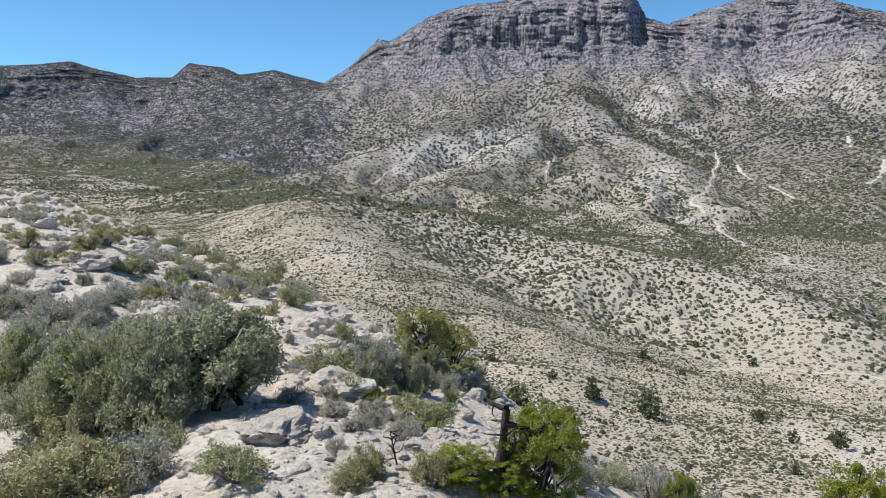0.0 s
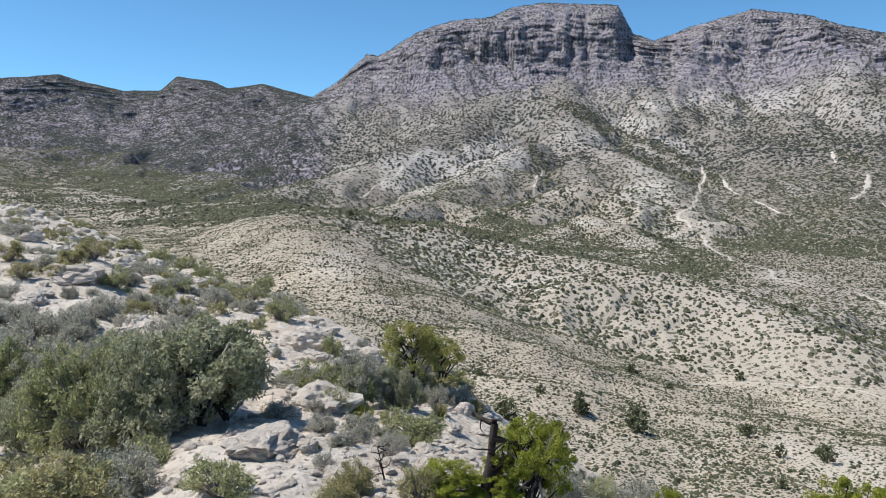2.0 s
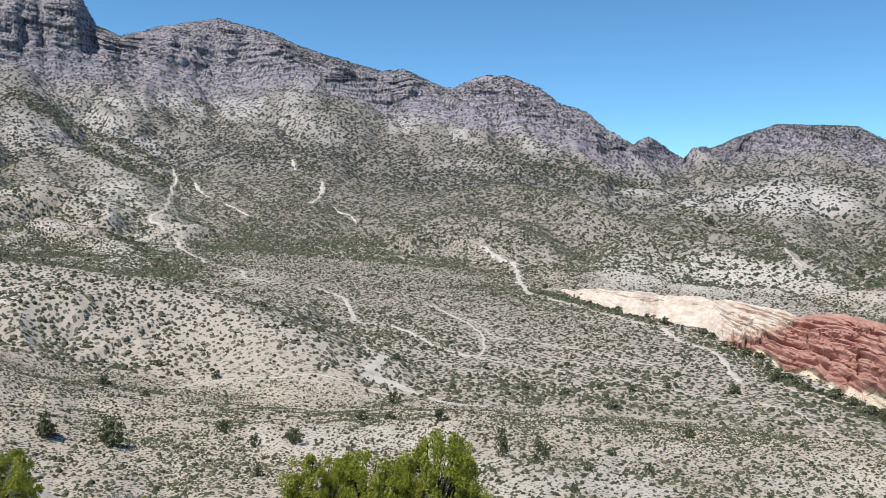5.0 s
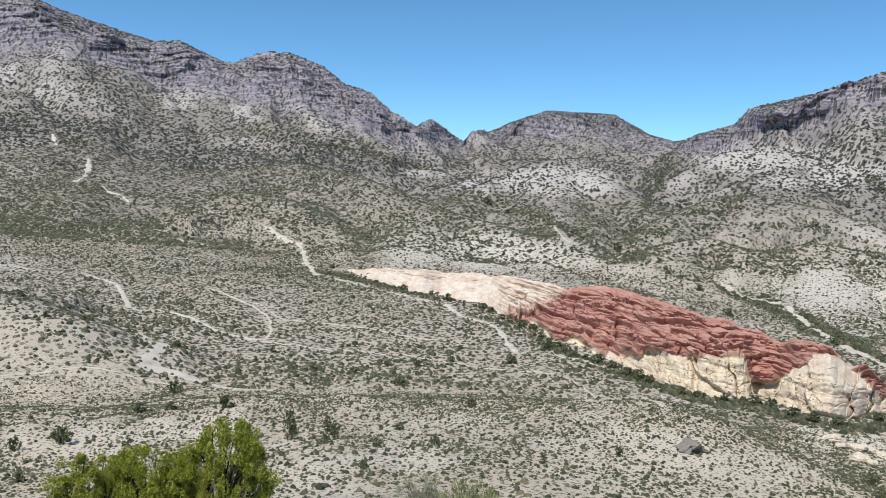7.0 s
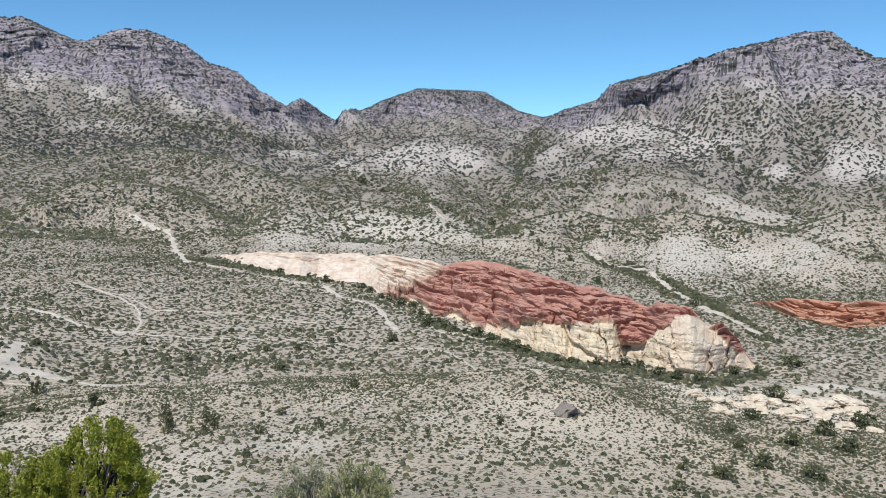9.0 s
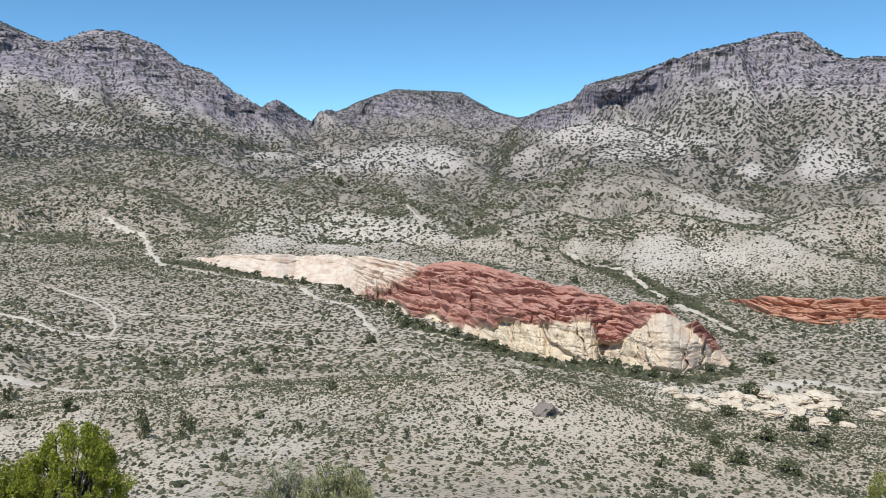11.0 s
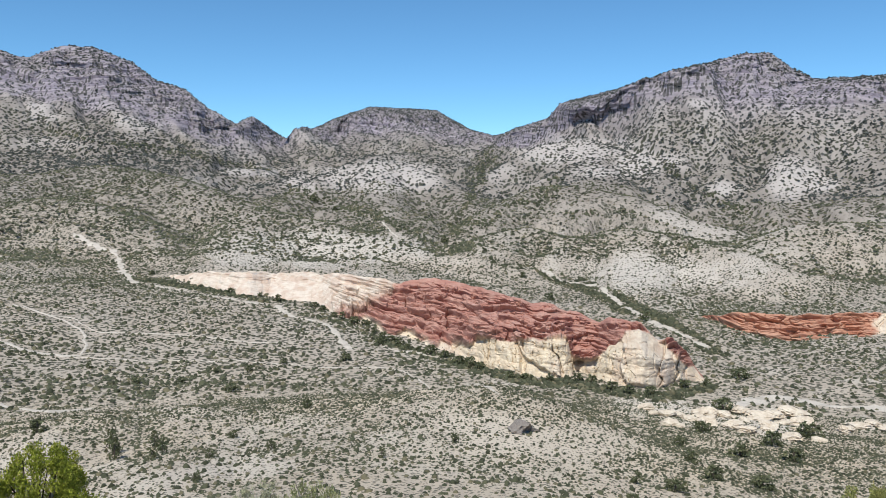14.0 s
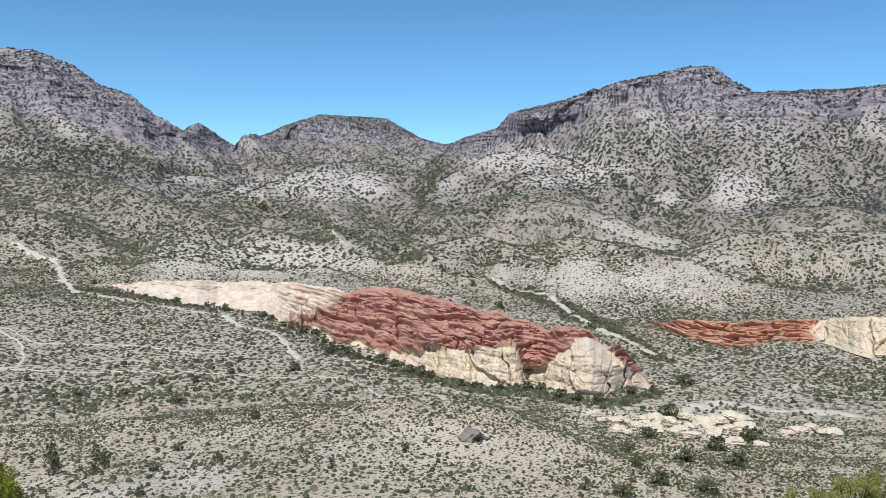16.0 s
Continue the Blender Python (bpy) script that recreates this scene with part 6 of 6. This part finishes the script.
def plant_seen(kind, rows):
    """Each row: bearing, degrees, width and height in metres."""
    plant(kind, [(a, r, w, h) for (a, r), (_, _, w, h) in zip(sight([q[:2] for q in rows], 0.05), rows)])


plant_seen("sage", ((-8, -17.31, 0.47, 0.32), (-5.3, -17.77, 0.38, 0.31), (-8.4, -15.74, 0.35, 0.26), (-10.8, -16.05, 0.57, 0.36), (-12.2, -13.26, 0.49, 0.37), (-9, -14.15, 0.36, 0.25), (-7.1, -15.19, 0.53, 0.37), (-0.9, -17.41, 0.53, 0.34), (-3.4, -17.79, 0.41, 0.26), (-18.8, -6.95, 0.48, 0.4), (-20.5, -8.23, 0.5, 0.39), (-24.7, -7.29, 0.45, 0.35), (-17.4, -10.1, 0.38, 0.25), (-22.6, -7.95, 0.52, 0.41), (-26.3, -9.04, 0.46, 0.28), (-1.5, -15.64, 0.42, 0.27), (-11.2, -11.91, 0.42, 0.34)))
plant_seen("green", ((-6.7, -15.59, 0.52, 0.43), (-5.5, -15.22, 0.76, 0.47), (-3.8, -14.84, 0.58, 0.42), (-7.5, -14.19, 0.46, 0.32), (-1.1, -17.99, 0.77, 0.48), (-14.3, -10.62, 0.66, 0.42), (-16.1, -9.97, 0.65, 0.54), (-10, -13.53, 0.52, 0.31), (-2.8, -16.43, 0.48, 0.35), (-5.1, -16.4, 0.46, 0.28), (-12.4, -9.89, 0.62, 0.52)))
plant_seen("olive", ((-5.3, -21.4, 0.43, 0.3), (-6.7, -22.1, 0.48, 0.3), (-13.9, -11.81, 0.47, 0.3), (-19.2, -7.32, 0.47, 0.4), (-14.7, -12.56, 0.36, 0.27)))
plant("olive", ((-24.5, 8.5, 1.15, 0.66), (-28.5, 8.2, 1.0, 0.62)))
plant("green", ((-27.0, 8.3, 1.0, 0.62), (-22.6, 8.7, 0.8, 0.60)))
plant("sage", ((-21.4, 8.7, 0.85, 0.62), (-25.8, 8.9, 0.9, 0.60)))

# scattered small shrubs over the hilltop and the near slope
rng = np.random.default_rng(77)
few = []
for _ in range(1500):
    az = rng.uniform(-32, 3)
    edge = float(np.interp(az, BEARING, LINES["brow"][0]))
    r = edge * rng.uniform(0.2, 0.995) ** 0.55
    if r > np.interp(az, (-32, -20, -10), (11, 13, 17)) and len(few) < 340 and not (-15 < az < -3 and r < 34) and vnoise(az * 0.5, r * 0.12, 5) > -0.7:
        wide = rng.uniform(0.35, 1.0)
        few.append((az, r, wide, wide * rng.uniform(0.5, 0.75)))
plant("small", few)
for kind, n in (("sage", 34), ("green", 12), ("olive", 12)):
    rows = []
    for _ in range(n):
        az = rng.uniform(-32, -13)
        wide = rng.uniform(0.5, 1.15)
        rows.append((az, rng.uniform(12.5, 34), wide, wide * rng.uniform(0.5, 0.75)))
    plant(kind, rows)
for models in MODELS.values():
    for src in models:
        for ob in (*src.children_recursive, src):
            bpy.data.objects.remove(ob)

set_rock(-11.9, 8.9, 1.12, 3, "big pale limestone slab with a worn top", 270)
set_rock(-9.1, 21.4, 1.59, 0, "pale broken limestone ledge beside the path", 215)
set_rock(-10.1, 22.3, 0.63, 2, "squared limestone block on the ledge", 117)
set_rock(2.5, 16.2, 0.65, 0, "broken pale limestone boulder", 265)
set_rock(3.8, 14.7, 0.53, 4, "broken pale limestone boulder", 320)
set_rock(1.7, 13.0, 0.42, 2, "broken pale limestone boulder", 215)
set_rock(5.0, 13.5, 0.54, 1, "broken pale limestone boulder", 210)
set_rock(-24.3, 28.8, 2.27, 3, "low flat slab of pale limestone", 175)
set_rock(-27.6, 24.1, 1.18, 3, "low flat slab of pale limestone", 342)
set_rock(-20.5, 21.2, 1.49, 1, "weathered limestone ledge among sagebrush", 272)
set_rock(-18.7, 20.6, 0.93, 4, "weathered limestone ledge among sagebrush", 50)
set_rock(-6.6, 17.9, 0.99, 1, "pale broken limestone ledge on the brow", 300)
set_rock(-7.0, 15.6, 0.62, 5, "pale limestone boulder on the brow", 260)
set_rock(-4.6, 19.9, 0.95, 0, "rust-stained limestone boulder on the brow", 130)
set_rock(-11.5, 17.5, 0.41, 5, "loose limestone block on the path", 180)
set_rock(-10.7, 14.7, 0.46, 3, "loose limestone block on the path", 170)
set_rock(-8.3, 18.9, 0.89, 4, "pale limestone boulder on the brow", 40)
set_rock(-26.6, 44.5, 1.56, 1, "low pale limestone outcrop on the hill", 110)
set_rock(-25.3, 40.4, 1.72, 5, "low pale limestone outcrop on the hill", 10)
set_rock(-19.4, 43.5, 1.61, 0, "low pale limestone outcrop on the hill", 150)
set_rock(-20.8, 30.8, 1.13, 3, "low pale limestone outcrop on the hill", 330)
set_rock(-17.2, 30.9, 1.05, 1, "low pale limestone outcrop on the hill", 290)
set_rock(-2.5, 8.4, 0.34, 4, "pale limestone boulder among shrubs", 110)
set_rock(0.0, 8.6, 0.28, 2, "pale limestone boulder among shrubs", 170)
set_rock(-6.6, 8.0, 0.38, 0, "pale limestone boulder among shrubs", 340)
set_rock(-9.9, 14.0, 0.44, 2, "loose limestone block on the path", 300)
set_rock(-8.9, 8.7, 0.34, 4, "pale limestone boulder beside the slab", 165)
set_rock(-10.3, 11.9, 0.56, 0, "pale limestone boulder beside the slab", 65)
set_rock(98.1, 13.7, 0.68, 4, "pale rounded limestone boulder on the brow", 280)
set_rock(98.7, 13.8, 0.38, 0, "pale rounded limestone boulder on the brow", 330)

rng = np.random.default_rng(55)
for n in range(70):
    az = rng.uniform(-32, -6)
    r = float(np.interp(az, BEARING, LINES["brow"][0])) * rng.uniform(0.3, 0.97)
    if r > 13:
        set_rock(az, r, rng.uniform(0.5, 1.7), n, "low broken limestone outcrop among hilltop shrubs", n * 53, rng.uniform(0.6, 1.0))


for n in range(130):
    az = rng.uniform(-32, 6)
    r = min(float(rng.uniform(7.5, 22)), 0.95 * float(np.interp(az, BEARING, LINES["brow"][0])))
    if not -14.5 < az < -8 or r < 12:
        set_rock(az, r, rng.uniform(0.14, 0.42), n, "small broken limestone block on dry soil", n * 71, rng.uniform(0.6, 1.1))

# pale sandstone ledges in the wash
for n, (az, r, wide) in enumerate(((80.7, 435, 7.0), (81.9, 411, 6.6), (83.7, 450, 7.2), (84.6, 455, 6.4), (85.8, 459, 7.4), (88.0, 456, 7.3), (89.2, 467, 9.0), (90.1, 429, 6.9), (86.7, 452, 7.3), (80.1, 454, 10.2), (81.5, 436, 11.2), (82.5, 440, 11.3), (84.0, 462, 13.4), (85.2, 464, 10.4), (86.3, 479, 15.4), (87.5, 469, 15.1), (88.6, 486, 15.6), (89.7, 494, 17.5), (90.4, 477, 13.8), (90.8, 410, 10.6), (82.1, 400, 10.3), (84.4, 423, 12.3), (86.0, 413, 12.0), (86.9, 402, 12.9), (88.2, 413, 12.0), (89.7, 394, 10.2), (93.6, 471, 13.6), (94.6, 480, 13.9), (95.5, 472, 12.1), (92.9, 459, 10.3), (83.3, 433, 9.7), (91.3, 401, 7.7))):
    set_rock(az, r, wide * 1.15, n, "pale cream sandstone ledge beside the dry wash", n * 67, 0.85, 0.14, PALE_ROCKS, "sandstone_ledge", "pale ledges in the wash")


def hollow_rock(az, r, wide):
    """A dark weathered boulder with a shaded hollow in its side."""
    me = rock_mesh(577, 0.75, 0.3, 4, bark_material("stained_stone", (0.13, 0.115, 0.10), (0.31, 0.28, 0.25)))
    d = Vector((-0.6 * math.sin(radians(az)) + 0.8 * math.cos(radians(az)), -0.6 * math.cos(radians(az)) - 0.8 * math.sin(radians(az)), -0.1)).normalized()
    for v in me.vertices:
        k = v.co.normalized().dot(d)
        if k > 0.66:
            v.co *= 1 - 0.92 * min(1, (k - 0.66) / 0.05)
    ob = new("hollow_boulder", me)
    ob.matrix_basis = Matrix.Translation(spot(az, r, wide * 0.03)) @ Matrix.Diagonal((wide * 1.3, wide, wide, 1))
    return tagged(ob, "large grey boulder with a dark hollow in its side", "rock")


hollow_rock(71.3, 255, 12.0)

# a dark twisted snag, and bare saplings
tree = snag("dead_juniper", 701, 0.95, "dead juniper with a thick black trunk and crooked bare limb", BARK, 0.9, 6)
tree.matrix_basis = Matrix.Translation(spot(4.1, 7.9, 0.1)) @ pose(0, 0, 0, 0, 4, 0) @ Matrix.Diagonal((1.15, 1.15, 1.1, 1))
tree = snag("dead_sapling", 709, 0.6, "small grey leafless sapling among shrubs", BARK, 0.7, 12, 0.35)
tree.matrix_basis = Matrix.Translation(spot(-3.2, 7.9, 0.05)) @ Matrix.Diagonal((0.75, 0.75, 0.9, 1))

# loose stones
def loose_stones(n, seed):
    rng = np.random.default_rng(seed)
    bm = bmesh.new()
    bmesh.ops.create_icosphere(bm, subdivisions=1, radius=0.5)
    v0 = np.array([v.co for v in bm.verts])
    f0 = np.array([[v.index for v in f.verts] for f in bm.faces])
    bm.free()
    verts, faces = [], []
    for i in range(n):
        az = rng.uniform(-33, 12)
        edge = float(np.interp(az, BEARING, LINES["brow"][0]))
        r = min(6.0 * (edge / 6.0) ** rng.random(), edge)
        size = 0.016 * 12 ** (rng.random() ** 3.2) * (0.6 + r / 18)
        x, y, z = spot(az, r)
        c, s = math.cos(i), math.sin(i)
        w = v0 * rng.uniform(0.6, 1.3, (len(v0), 3)) * size * np.array((1, 0.8, 0.6))
        w = np.stack([w[:, 0] * c - w[:, 1] * s + x, w[:, 0] * s + w[:, 1] * c + y, w[:, 2] + z + size * 0.1], axis=1)
        faces.append(f0 + i * len(v0))
        verts.append(w)
    ob = new("loose_stones", mesh_from("loose_stones", np.concatenate(verts), np.concatenate(faces), LIMESTONE, False))
    return tagged(ob, "small pale limestone stones strewn on dry soil", "stones", kind="stuff")


loose_stones(9000, 88)
